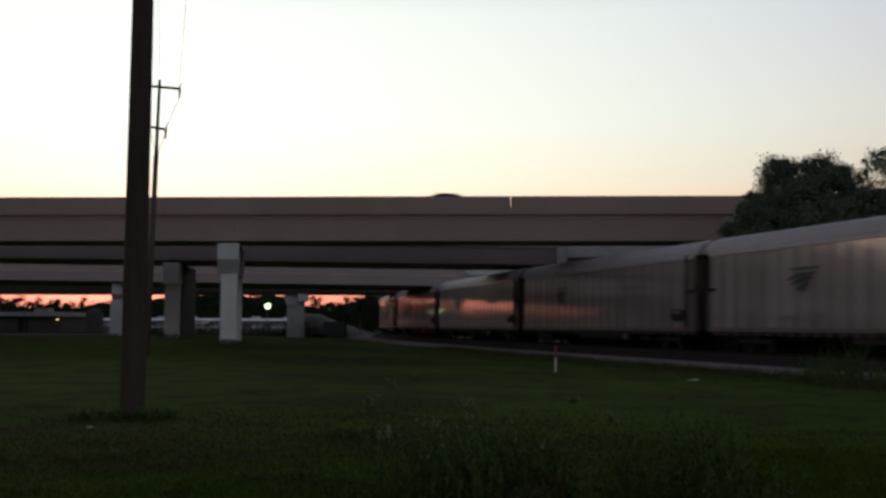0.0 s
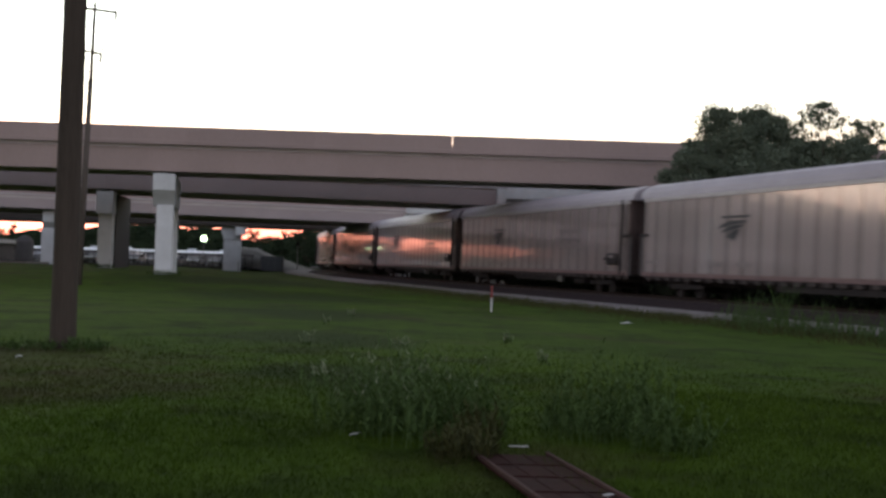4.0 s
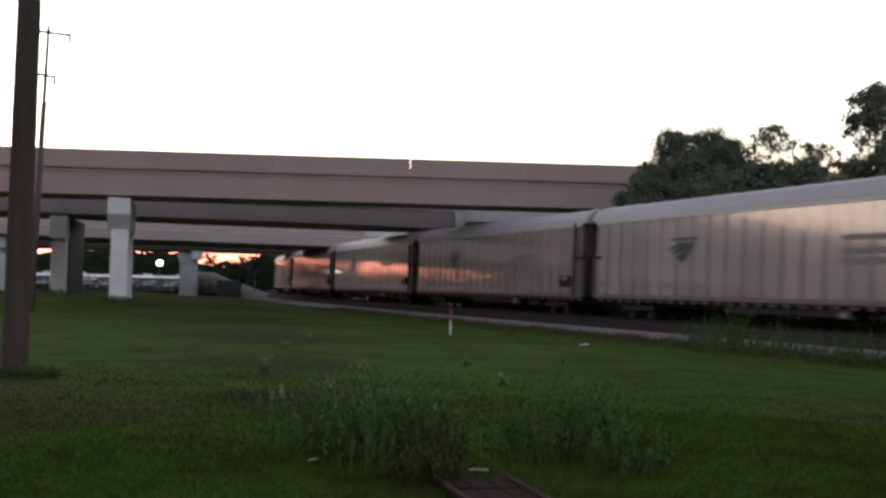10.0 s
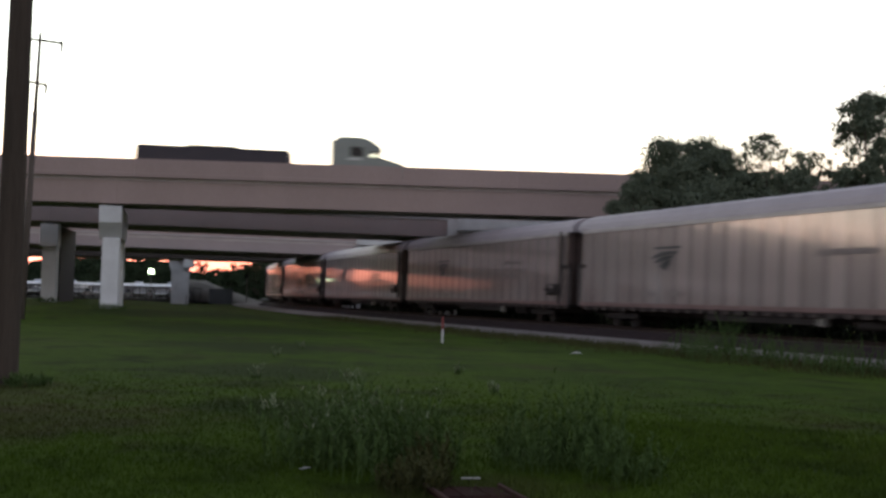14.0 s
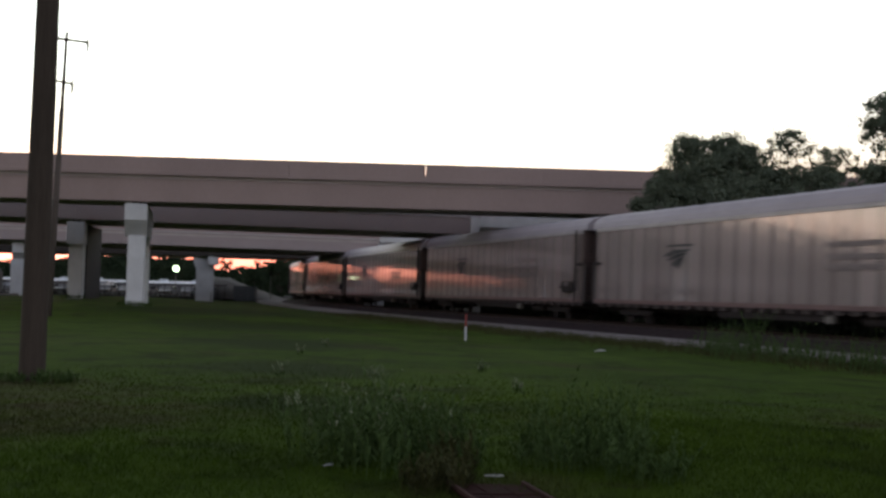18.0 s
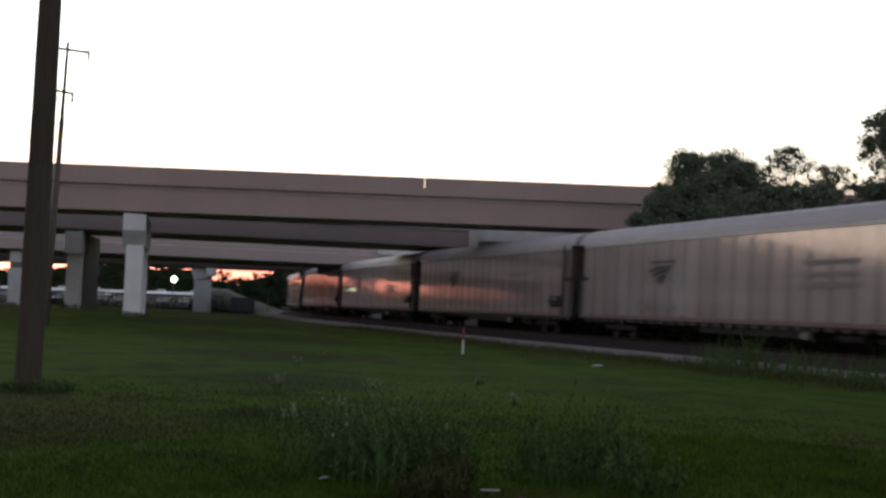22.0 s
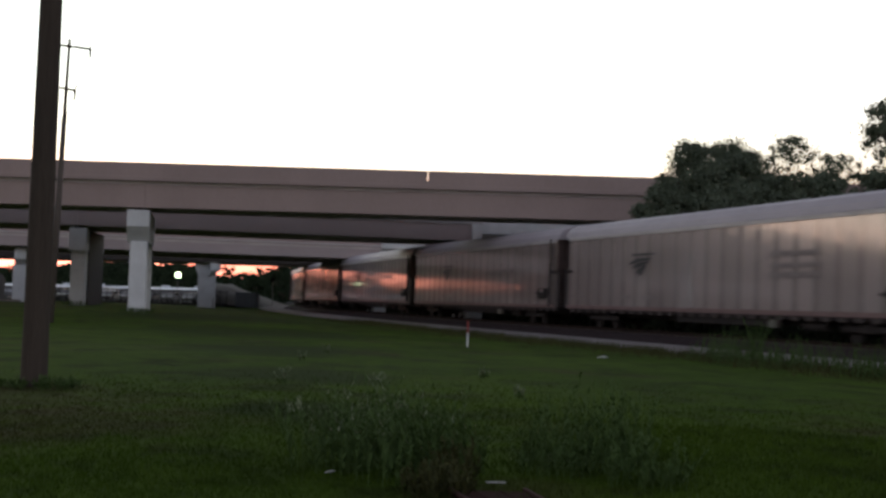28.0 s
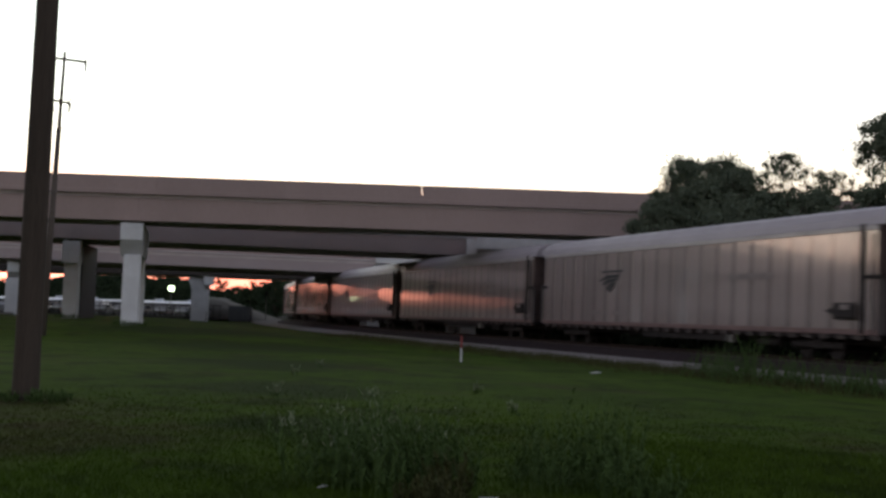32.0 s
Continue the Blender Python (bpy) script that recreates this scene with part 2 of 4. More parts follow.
GRASS_GROUND = grass_ground("grass ground", False)
BLADE = grass_ground("grass blades", True)
# leaf tone raised to put a hazy veil over the trees
LEAF = island_material("tree leaves lifted for haze", (0.14, 0.165, 0.12), (0.1, 0.125, 0.09))
LEAF_FAR = island_material("far tree leaves", (0.045, 0.065, 0.035), (0.02, 0.032, 0.018))
WEED = island_material("weed leaves", (0.07, 0.112, 0.036), (0.052, 0.086, 0.027))
WEED_PALE = island_material("pale weed tips", (0.3, 0.33, 0.22), (0.1, 0.13, 0.07))
DRY = island_material("dry brown weeds", (0.064, 0.064, 0.026), (0.044, 0.05, 0.018))
BARK = material("bark", (0.1, 0.08, 0.065), 0.95, scale=4, fine=30, stretch=(1, 1, 0.2), bump=0.6)


# ---- building helpers ----
class Shape:
    """Gathers boxes, prisms and tubes; becomes one mesh."""

    def __init__(self):
        self.v, self.f = [], []

    def add(self, verts, faces):
        n = len(self.v)
        self.v += [tuple(p) for p in verts]
        self.f += [tuple(i + n for i in f) for f in faces]
        return self

    def box(self, x0, x1, y0, y1, z0, z1, c=0.0):
        """A box, with its edges cut by c."""
        if c <= 0:
            p = [(x, y, z) for z in (z0, z1) for y in (y0, y1) for x in (x0, x1)]
            return self.add(p, [(0, 2, 3, 1), (4, 5, 7, 6), (0, 1, 5, 4), (2, 6, 7, 3), (0, 4, 6, 2), (1, 3, 7, 5)])
        ring = lambda a: [(x0 + a, y0), (x1 - a, y0), (x1, y0 + a), (x1, y1 - a), (x1 - a, y1), (x0 + a, y1), (x0, y1 - a), (x0, y0 + a)]
        inner = lambda a: [(min(max(x, x0 + a), x1 - a), min(max(y, y0 + a), y1 - a)) for x, y in ring(a)]
        p = [(*q, z0) for q in inner(c)] + [(*q, z0 + c) for q in ring(c)] + [(*q, z1 - c) for q in ring(c)] + [(*q, z1) for q in inner(c)]
        f = [tuple(range(7, -1, -1)), tuple(range(24, 32))]
        for k in range(3):
            f += [(8 * k + i, 8 * k + (i + 1) % 8, 8 * k + 8 + (i + 1) % 8, 8 * k + 8 + i) for i in range(8)]
        return self.add(p, f)

    def prism(self, outline, axis, a, b):
        """An outline in the two other axes, drawn out along axis from a to b."""
        n = len(outline)
        place = {"x": lambda u, w, d: (d, u, w), "y": lambda u, w, d: (u, d, w), "z": lambda u, w, d: (u, w, d)}[axis]
        p = [place(u, w, a) for u, w in outline] + [place(u, w, b) for u, w in outline]
        f = [tuple(range(n)), tuple(range(2 * n - 1, n - 1, -1))] + [(i, i + n, (i + 1) % n + n, (i + 1) % n) for i in range(n)]
        return self.add(p, f)

    def tube(self, p, q, r0, r1=None, n=8, caps=True):
        p, q = Vector(p), Vector(q)
        r1 = r0 if r1 is None else r1
        d = (q - p).normalized()
        u = d.orthogonal().normalized()
        w = d.cross(u)
        ring = [u * math.cos(2 * math.pi * i / n) + w * math.sin(2 * math.pi * i / n) for i in range(n)]
        f = [(i, (i + 1) % n, (i + 1) % n + n, i + n) for i in range(n)]
        if caps:
            f += [tuple(range(n - 1, -1, -1)), tuple(range(n, 2 * n))]
        return self.add([p + e * r0 for e in ring] + [q + e * r1 for e in ring], f)

    def mesh(self, name, mat, smooth=False):
        me = bpy.data.meshes.new(name)
        me.from_pydata(self.v, [], self.f)
        me.materials.append(mat)
        bm = bmesh.new()
        bm.from_mesh(me)
        bmesh.ops.recalc_face_normals(bm, faces=bm.faces)
        bm.to_mesh(me)
        bm.free()
        if smooth:
            me.polygons.foreach_set("use_smooth", [True] * len(me.polygons))
        return me


def raw_mesh(name, verts, faces, mat, smooth=False):
    me = bpy.data.meshes.new(name)
    me.from_pydata(verts, [], faces)
    me.materials.append(mat)
    if smooth:
        me.polygons.foreach_set("use_smooth", [True] * len(me.polygons))
    return me


def part(name, shape, mat, parent, label="", at=None, smooth=False):
    """One mesh object under a thing; shape may be a Shape or a mesh that is shared."""
    me = shape if isinstance(shape, bpy.types.Mesh) else shape.mesh(name, mat, smooth)
    ob = new(name, me)
    ob.parent = parent
    if at is not None:
        ob.matrix_basis = at
    if label:
        ob["label"] = label
    return ob


def thing(name, m, label, category, group="", kind=""):
    ob = new(name)
    ob.matrix_basis = m
    return tagged(ob, label, category, group, kind)


def smooth_step(a, b, v):
    u = min(max((v - a) / (b - a), 0.0), 1.0)
    return u * u * (3 - 2 * u)


# ---- the line of the track: near side of the cars, measured by s (growing away) ----
TRACK_START, TRACK_HEADING = (14.775, 43.176), 0.3955
CAR_PITCH = 28.61
RAIL_Z = 0.3


def track_table():
    ds = 1.0
    table = {0: (*TRACK_START, TRACK_HEADING)}
    for sign in (1, -1):
        x, y, h = table[0]
        for i in range(1, 900):
            s = sign * i * ds
            bend = -0.00112 - 0.0028 * min(max((s - 60) / 120, 0.0), 1.0) - 0.008 * min(max((s - 125) / 30, 0.0), 1.0)
            if s > 240 or s < -60:
                bend = 0.0
            hm = h + bend * ds * sign / 2
            x, y, h = x - sign * math.sin(hm) * ds, y + sign * math.cos(hm) * ds, h + bend * ds * sign
            table[sign * i] = (x, y, h)
    return table


TRACK = track_table()


def track_at(s, aside=0.0):
    """Place and heading at s; aside: metres to the far side of the near car sides (1.5 is the centre line)."""
    i = math.floor(s)
    a, b = TRACK[i], TRACK[i + 1]
    u = s - i
    x, y, h = (a[k] + (b[k] - a[k]) * u for k in range(3))
    return x + math.cos(h) * aside, y + math.sin(h) * aside, h


TRACK_LINE = np.array([(s, *TRACK[s][:2]) for s in range(-300, 320, 2)])


def track_offset(x, y):
    """How far a place lies from the near car sides, on the camera's side."""
    d = np.hypot(TRACK_LINE[:, 1] - x, TRACK_LINE[:, 2] - y)
    i = int(d.argmin())
    h = TRACK[int(TRACK_LINE[i, 0])][2]
    return -((x - TRACK_LINE[i, 1]) * math.cos(h) + (y - TRACK_LINE[i, 2]) * math.sin(h)), TRACK_LINE[i, 0]


def ground_z(x, y):
    if abs(x) > 320 or y > 420 or y < -320:
        return 0.3
    d, s = track_offset(x, y)
    near = 1 - smooth_step(7, 26, d)
    z = -0.28 * near
    rise = 0.85 * smooth_step(42, 92, y) * (1 - smooth_step(95, 135, y)) * smooth_step(5, 20, d)
    z += 0.62 * rise + 0.25 * smooth_step(110, 170, y) * smooth_step(3, 20, d)
    if d < -5:
        z = -0.28 + 0.3 * smooth_step(5, 16, -d)
    z += 0.06 * noise.noise((x * 0.12, y * 0.12, 0.0)) * smooth_step(5, 9, abs(d))
    return z


# ---- ground: one sheet to the horizon ----
def spread(fine_from, fine_to, step, reach):
    v = list(np.arange(fine_from, fine_to + 0.01, step))
    w = step
    while v[-1] < reach:
        w *= 1.25
        v.append(v[-1] + w)
    w = step
    while v[0] > -reach:
        w *= 1.25
        v.insert(0, v[0] - w)
    return v


def build_ground():
    xs, ys = spread(-50, 45, 1.0, 3000), spread(-6, 160, 1.0, 3000)
    verts = [(x, y, ground_z(x, y)) for y in ys for x in xs]
    n = len(xs)
    faces = [(j * n + i, j * n + i + 1, (j + 1) * n + i + 1, (j + 1) * n + i) for j in range(len(ys) - 1) for i in range(n - 1)]
    ob = new("ground", raw_mesh("ground", verts, faces, GRASS_GROUND, True))
    return tagged(ob, "mown green grass field sloping gently to the track", "ground", kind="structure")


def ribbon(name, mat, s0, s1, profile, label, category, step=3.0, kind="structure", lift=0.0):
    """A strip that follows the track; profile: (metres to the far side of the car sides, height)."""
    verts, faces, n = [], [], len(profile)
    ss = np.arange(s0, s1 + 0.1, step)
    for s in ss:
        for a, z in profile:
            wob = 0.18 * noise.noise((s * 0.35, a * 0.7, 3.0)) if lift else 0.0
            x, y, h = track_at(s, a + wob)
            verts.append((x, y, z))
    for j in range(len(ss) - 1):
        faces += [(j * n + i, (j + 1) * n + i, (j + 1) * n + i + 1, j * n + i + 1) for i in range(n - 1)]
    return tagged(new(name, raw_mesh(name, verts, faces, mat, True)), label, category, kind=kind)


def build_track():
    ribbon("gravel_road", GRAVEL, -120, 258, [(-5.9, -0.45), (-5.4, -0.2), (-3.2, -0.17), (-1.6, -0.19), (-0.9, -0.3)],
           "pale gravel service strip beside the railway track", "gravel road", lift=1.0)
    ribbon("ballast_bed", BALLAST, -420, 420, [(-1.7, -0.4), (-0.3, 0.08), (0.1, 0.14), (2.9, 0.14), (3.4, 0.05), (4.9, -0.45)],
           "dark rusty ballast bed under the track", "ballast", lift=1.0)
    rail = [(-0.07, 0.14), (-0.07, 0.16), (-0.012, 0.175), (-0.012, 0.26), (-0.036, 0.27), (-0.036, 0.3), (0.036, 0.3), (0.036, 0.27), (0.012, 0.26), (0.012, 0.175), (0.07, 0.16), (0.07, 0.14)]
    track = thing("railway_track", Matrix(), "steel rails on dark wooden ties in ballast", "railway track", kind="structure")
    for side in (0.75, 2.25):
        ob = ribbon("rail", RAIL_STEEL, -420, 420, [(side + u, z) for u, z in rail], "worn steel rail", "")
        ob.parent = track
        for key in ("category", "kind"):
            if key in ob:
                del ob[key]
    tie = Shape().box(-0.11, 0.11, -1.3, 1.3, -0.1, 0.03, 0.015).mesh("tie", TIE_WOOD)
    for i in range(230):
        x, y, h = track_at(-30 + i * 0.6, 1.5)
        part("tie", tie, TIE_WOOD, track, at=pose(x, y, 0.13, 0, 0, math.degrees(h) + 90))


# ---- bridges ----
def girder_outline(y, z0, z1, w=0.3):
    """An I-shaped concrete girder seen along its length: (across, height)."""
    return [(y - w, z0), (y + w, z0), (y + w, z0 + 0.22), (y + 0.1, z0 + 0.42), (y + 0.1, z1 - 0.35), (y + w * 1.2, z1 - 0.18), (y + w * 1.2, z1),
            (y - w * 1.2, z1), (y - w * 1.2, z1 - 0.18), (y - 0.1, z1 - 0.35), (y - 0.1, z0 + 0.42), (y - w, z0 + 0.22)]


def build_bridge(name, y0, turn, x0, x1, top, mid, bottom, width, breaks, label, joint=None, girder_mat=None, girder_set=0.35, tilt=0.0, lit_edge=None, fall=0.0, drop=0.0):
    """A bridge that crosses the view: barriers in lengths, a slab, and girders between the supports."""
    root = thing(name, pose(0, y0, mid - drop, tilt, fall, turn) @ pose(0, 0, -mid), label, "bridge", kind="structure")
    gm = girder_mat or CONCRETE
    barrier = [(0.0, mid), (0.0, mid + 0.28), (0.04, mid + 0.3), (0.08, top), (0.3, top), (0.34, top - 0.45), (0.5, mid + 0.3), (0.5, mid)]
    back = [(width - u, z) for u, z in barrier]
    cuts = list(np.arange(x0, x1, 9.0)) + [x1]
    if joint is not None:
        cuts = sorted([c for c in cuts if abs(c - joint) > 2.5] + [joint])
    for a, b in zip(cuts, cuts[1:]):
        wide = 0.022 if joint is not None and abs(b - joint) < 0.01 else 0.008
        wide0 = 0.022 if joint is not None and abs(a - joint) < 0.01 else 0.008
        part("barrier_segment", Shape().prism(barrier, "x", a + wide0, b - wide), CONCRETE, root)
        part("far_barrier_segment", Shape().prism(back, "x", a + wide0, b - wide), CONCRETE, root)
    # added strip: skylight caught by the parapet's edge, put into a pale colour
    if lit_edge:
        for a, b in zip(cuts, cuts[1:]):
            part("ledge", Shape().box(a + 0.01, b - 0.01, -0.06, 0.02, lit_edge[0], lit_edge[1], 0.02), SPAN_CONCRETE, root, "ledge along the parapet, pale for the sky on its edge")
    part("deck_slab", Shape().box(x0, x1, max(0.02, girder_set - 0.06), width - max(0.02, girder_set - 0.06), mid - 0.24, mid - 0.003), LIFTED_CONCRETE, root)
    part("road_surface", Shape().box(x0, x1, 0.5, width - 0.5, mid - 0.003, mid + 0.05), ASPHALT, root)
    n = max(3, round((width - 1.4) / 2.6) + 1)
    for i in range(n):
        y = girder_set + 0.36 + (width - 2 * girder_set - 0.72) * i / (n - 1)
        for a, b in zip(breaks, breaks[1:]):
            outline = [(y - 0.34, bottom + 0.04), (y - 0.3, bottom), (y + 0.3, bottom), (y + 0.3, mid - 0.24), (y - 0.34, mid - 0.24)] if i == 0 else girder_outline(y, bottom, mid - 0.24)
            part("girder", Shape().prism(outline, "x", a + 0.008, b - 0.008), gm if i == 0 else LIFTED_CONCRETE, root)
    return root


def build_pier(x, y, turn, base, cap_top, cap_h, taper, depth, col_w, col_d, columns, label, cap_w=1.5, col_shift=0.0, wall=False):
    """A concrete support: a beam that runs back under the bridge, with tapered ends, on square columns."""
    root = thing("bridge_pier", pose(x, y, base, 0, 0, turn), label, "bridge pier", "bridge piers")
    t, b = cap_top - base, cap_top - base - cap_h
    out = [(0, b), (0, t), (1.5, t), (1.5, b)] if wall else [(0, b), (0, t), (depth, t), (depth, b), (depth - 1.2, b - taper), (1.0, b - taper)]
    part("pier_cap", Shape().prism(out, "x", -cap_w / 2, cap_w / 2), WHITE_CONCRETE, root)
    for cy in columns:
        part("column", Shape().box(col_shift - col_w / 2, col_shift + col_w / 2, cy, cy + col_d, -0.8, b - taper + 0.01, 0.06), WHITE_CONCRETE, root)
        part("bearing_pad", Shape().box(-0.35, 0.35, cy, cy + 0.5, t, t + 0.12, 0.02), DARK_STEEL, root)
    if wall:
        # wall colour holds the shade that falls behind the cap
        part("wall", Shape().box(-col_w / 2 + 0.02, cap_w / 2 + 0.03, 1.51, depth - 0.1, -0.8, t - 0.1, 0.05), SHADED_CONCRETE, root, "concrete wall under the cap, darkened for shade")
    return root


def build_bridges():
    build_bridge("near_bridge", 71.0, 2.2, -290, 340, 10.8, 9.5, 7.62, 10.0, [-290, -250, -210, -170, -129, -93, -57, -21.2, 25, 61, 97, 133, 175, 215, 255, 300, 340],
                 "tan concrete highway overpass with solid parapet and deep girders", joint=-1.35, tilt=2.4)
    build_bridge("middle_bridge", 86.3, 2.0, -130, 3.2, 9.9, 8.75, 7.1, 9.0, [-130, -90, -60, -31.3, 3.0],
                 "tan concrete overpass running behind the near one", girder_mat=DULL_CONCRETE, girder_set=0.06, lit_edge=(8.58, 8.74), fall=0.7, drop=0.25)
    build_bridge("far_bridge", 114.0, 1.0, -150, -7.2, 9.0, 8.0, 6.62, 18.0, [-150, -110, -70, -36, -7.4],
                 "tan concrete overpass behind the middle one", girder_mat=DULL_CONCRETE, girder_set=0.06, lit_edge=(8.1, 8.27), fall=0.75, drop=0.62)
    # front girder coloured dark in place of the shade between the spans
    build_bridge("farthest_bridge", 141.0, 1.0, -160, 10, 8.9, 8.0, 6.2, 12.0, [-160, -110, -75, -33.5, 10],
                 "far shade-darkened concrete overpass", girder_mat=SHADED_CONCRETE)
    # supports near the grass
    build_pier(-21.5, 70.15, 13.5, 0.1, 7.45, 1.15, 1.05, 9.0, 1.2, 1.0, (0.75, 6.9), "pale concrete bridge pier with a wide cap beam", 1.5, 0.08)
    build_pier(-31.2, 85.3, 9.5, 0.5, 7.05, 1.9, 0.0, 9.0, 1.2, 1.1, (0.3,), "pale concrete bridge pier with a dark wall behind it", 1.4, 0.05, wall=True)
    pier = thing("bridge_pier", pose(-32.15, 141.3, -0.1, 0, 0, 12.5), "pale concrete pier with flared top far under the bridges", "bridge pier", "bridge piers")
    part("column", Shape().box(-2.35, 0.1, 0.9, 3.2, -0.8, 4.5, 0.08), WHITE_CONCRETE, pier)
    part("flared_top", Shape().prism([(-2.35, 4.5), (0.1, 4.5), (0.25, 5.6), (0.25, 6.6), (-2.75, 6.6), (-2.75, 5.7)], "y", 0.8, 6.0), WHITE_CONCRETE, pier, "flared concrete top")
    part("pier_cap", Shape().box(-0.72, 0.72, -0.3, 0.9, 5.05, 6.7, 0.04), WHITE_CONCRETE, pier, "pale block at the cap's end")
    build_pier(-48.3, 114.4, 22.0, 0.3, 6.5, 1.3, 0.7, 10.5, 1.4, 1.4, (0.6,), "pale concrete pier standing behind the wooden pole", 1.2, 0.0)
    build_pier(2.75, 86.2, 10.0, 0.0, 8.3, 1.7, 0.5, 8.5, 1.4, 1.3, (0.6, 6.0), "white concrete pier cap beyond the train", 0.8, 0.0)
    build_pier(-7.2, 114.7, 10.0, 0.0, 7.25, 1.2, 0.5, 11.0, 1.4, 1.3, (0.6, 8.0), "white concrete pier cap at the end of the far span", 0.9, 0.0)
    build_pier(25.2, 71.9, 13.5, 0.0, 7.5, 1.15, 1.05, 9.5, 1.45, 1.3, (0.75, 7.2), "pale concrete pier hidden beyond the trees", 1.5, 0.0)
    for x in (-129, -93, -57, 61, 97, 133):
        build_pier(x, 71.0 + x * 0.0384, 13.5, 0.2, 7.45, 1.15, 1.05, 9.5, 1.42, 1.3, (0.75, 7.2), "pale concrete bridge pier with a wide cap beam", 1.5, 0.2)
    # pale spans that go on beyond the white caps
    for x0, x1, y, z0, z1, z2 in ((2.75, 30, 87.6, 6.3, 7.55, 8.75), (-7.2, 14, 115.3, 6.3, 7.4, 8.9)):
        root = thing("pale_span", pose(0, y, 0, 0, 0, 1.5), "pale concrete span beyond the white pier cap", "bridge span", "pale spans", "structure")
        part("beam", Shape().box(x0, x1, 0.45, 0.95, z0, z1, 0.03), SPAN_CONCRETE, root)
        part("fascia", Shape().box(x0 - 0.7, x1, 0, 0.5, z1, z2, 0.03), WHITE_CONCRETE, root, "pale edge beam")
        part("slab", Shape().box(x0, x1, 0.5, 8, z1 + 0.1, z1 + 0.45, 0.03), SPAN_CONCRETE, root)


# ---- the train ----
def build_car(text_rows):
    """A covered car carrier, x forwards, its near side at y = -1.5, z from the rail's top."""
    car = thing("autorack_car", Matrix(), "silver covered car-carrier wagon with ribbed sides, rolling", "train car", "train cars")
    half, w, z0, z1 = 13.5, 1.5, 1.05, 5.26
    n = 22
    step = 2 * half / n
    # side panels with shallow corrugations
    panel = Shape()
    flutes = 4
    pts = []
    for k in range(flutes * 4 + 1):
        u = -step / 2 + 0.05 + (step - 0.1) * k / (flutes * 4)
        pts.append((u, 0.004 * (1 if k % 4 in (1, 2) else 0)))
    verts = [(u, d, z) for z in (z0 + 0.18, (z0 + z1) / 2, z1 - 0.16) for u, d in pts]
    m = len(pts)
    panel.add(verts, [(j * m + i, j * m + i + 1, (j + 1) * m + i + 1, (j + 1) * m + i) for j in range(2) for i in range(m - 1)])
    pm = panel.mesh("side_panel", SIDE_METAL)
    post = Shape().box(-0.16, 0.16, -0.006, 0.05, z0 + 0.1, z1 - 0.1, 0.012).mesh("side_post", POST_METAL)
    for i in range(n):
        part("side_panel", pm, SIDE_METAL, car, at=pose(-half + step * (i + 0.5), -w + 0.03, 0))
    for i in range(n + 1):
        x = min(max(-half + step * i, -half + 0.19), half - 0.19)
        part("side_post", post, SIDE_METAL, car, at=pose(x, -w + 0.022, 0))
    part("far_side_wall", Shape().box(-half, half, w - 0.06, w, z0 + 0.1, z1), SIDE_METAL, car)
    part("side_sill", Shape().box(-half, half, -w - 0.02, -w + 0.12, z0 - 0.02, z0 + 0.2, 0.02), SILL_STEEL, car, "rust-stained sill")
    part("eave_rail", Shape().box(-half, half, -w - 0.03, -w + 0.1, z1 - 0.17, z1 + 0.02, 0.02), EAVE_METAL, car, "pale strip along the eave")
    # roof: a low arch with cross ribs
    arch = [(-w - 0.02, z1 + 0.02), (-w + 0.08, z1 + 0.34), (-w + 0.36, z1 + 0.66), (-0.55, z1 + 0.88), (0.55, z1 + 0.88), (w - 0.36, z1 + 0.66), (w - 0.08, z1 + 0.34), (w + 0.02, z1 + 0.02)]
    roof = Shape()
    k = n * 2
    rows = []
    for j in range(k + 1):
        x = (half + 0.42) * (2 * j / k - 1)
        lift = 0.025 * (j % 2)
        rows.append([(x, y, z + lift) for y, z in arch])
    roof.add([p for r in rows for p in r], [(j * 8 + i, j * 8 + i + 1, j * 8 + i + 9, j * 8 + i + 8) for j in range(k) for i in range(7)])
    for j in (0, k):
        roof.add(rows[j], [tuple(range(8))])
    part("roof", roof, ROOF_METAL, car, "pale ribbed roof")
    # ends: frame, doors in shade
    for e in (-1, 1):
        part("end_frame", Shape().box(e * (half - 0.12) - 0.1, e * (half - 0.12) + 0.1, -w + 0.02, w - 0.02, z0, z1 + 0.05, 0.02), DOOR_STEEL, car)
        for y in (-0.72, 0.72):
            door = Shape()
            for q in range(3):
                door.box(e * half - 0.02, e * half + 0.1, y - 0.66 + q * 0.44, y - 0.25 + q * 0.44, z0 + 0.1, z1 + 0.1, 0.03)
            part("end_door", door, DOOR_STEEL, car, "folded rusty brown end door")
        lad = Shape()
        for y in (-w + 0.08, -w + 0.5):
            lad.box(e * half + e * 0.16 - 0.02, e * half + e * 0.16 + 0.02, y - 0.02, y + 0.02, z0, 3.6)
        for q in range(8):
            lad.box(e * half + e * 0.16 - 0.015, e * half + e * 0.16 + 0.015, -w + 0.08, -w + 0.5, z0 + 0.2 + q * 0.3, z0 + 0.23 + q * 0.3)
        part("ladder", lad, DARK_STEEL, car, "dark steel end ladder")
        part("coupler", Shape().box(min(e * half, e * (half + 0.66)), max(e * half, e * (half + 0.66)), -0.14, 0.14, 0.72, 1.0, 0.04), DARK_STEEL, car)
        part("end_platform", Shape().box(min(e * half, e * (half + 0.42)), max(e * half, e * (half + 0.42)), -1.4, 1.4, z0 - 0.05, z0 + 0.06, 0.01), DARK_STEEL, car)
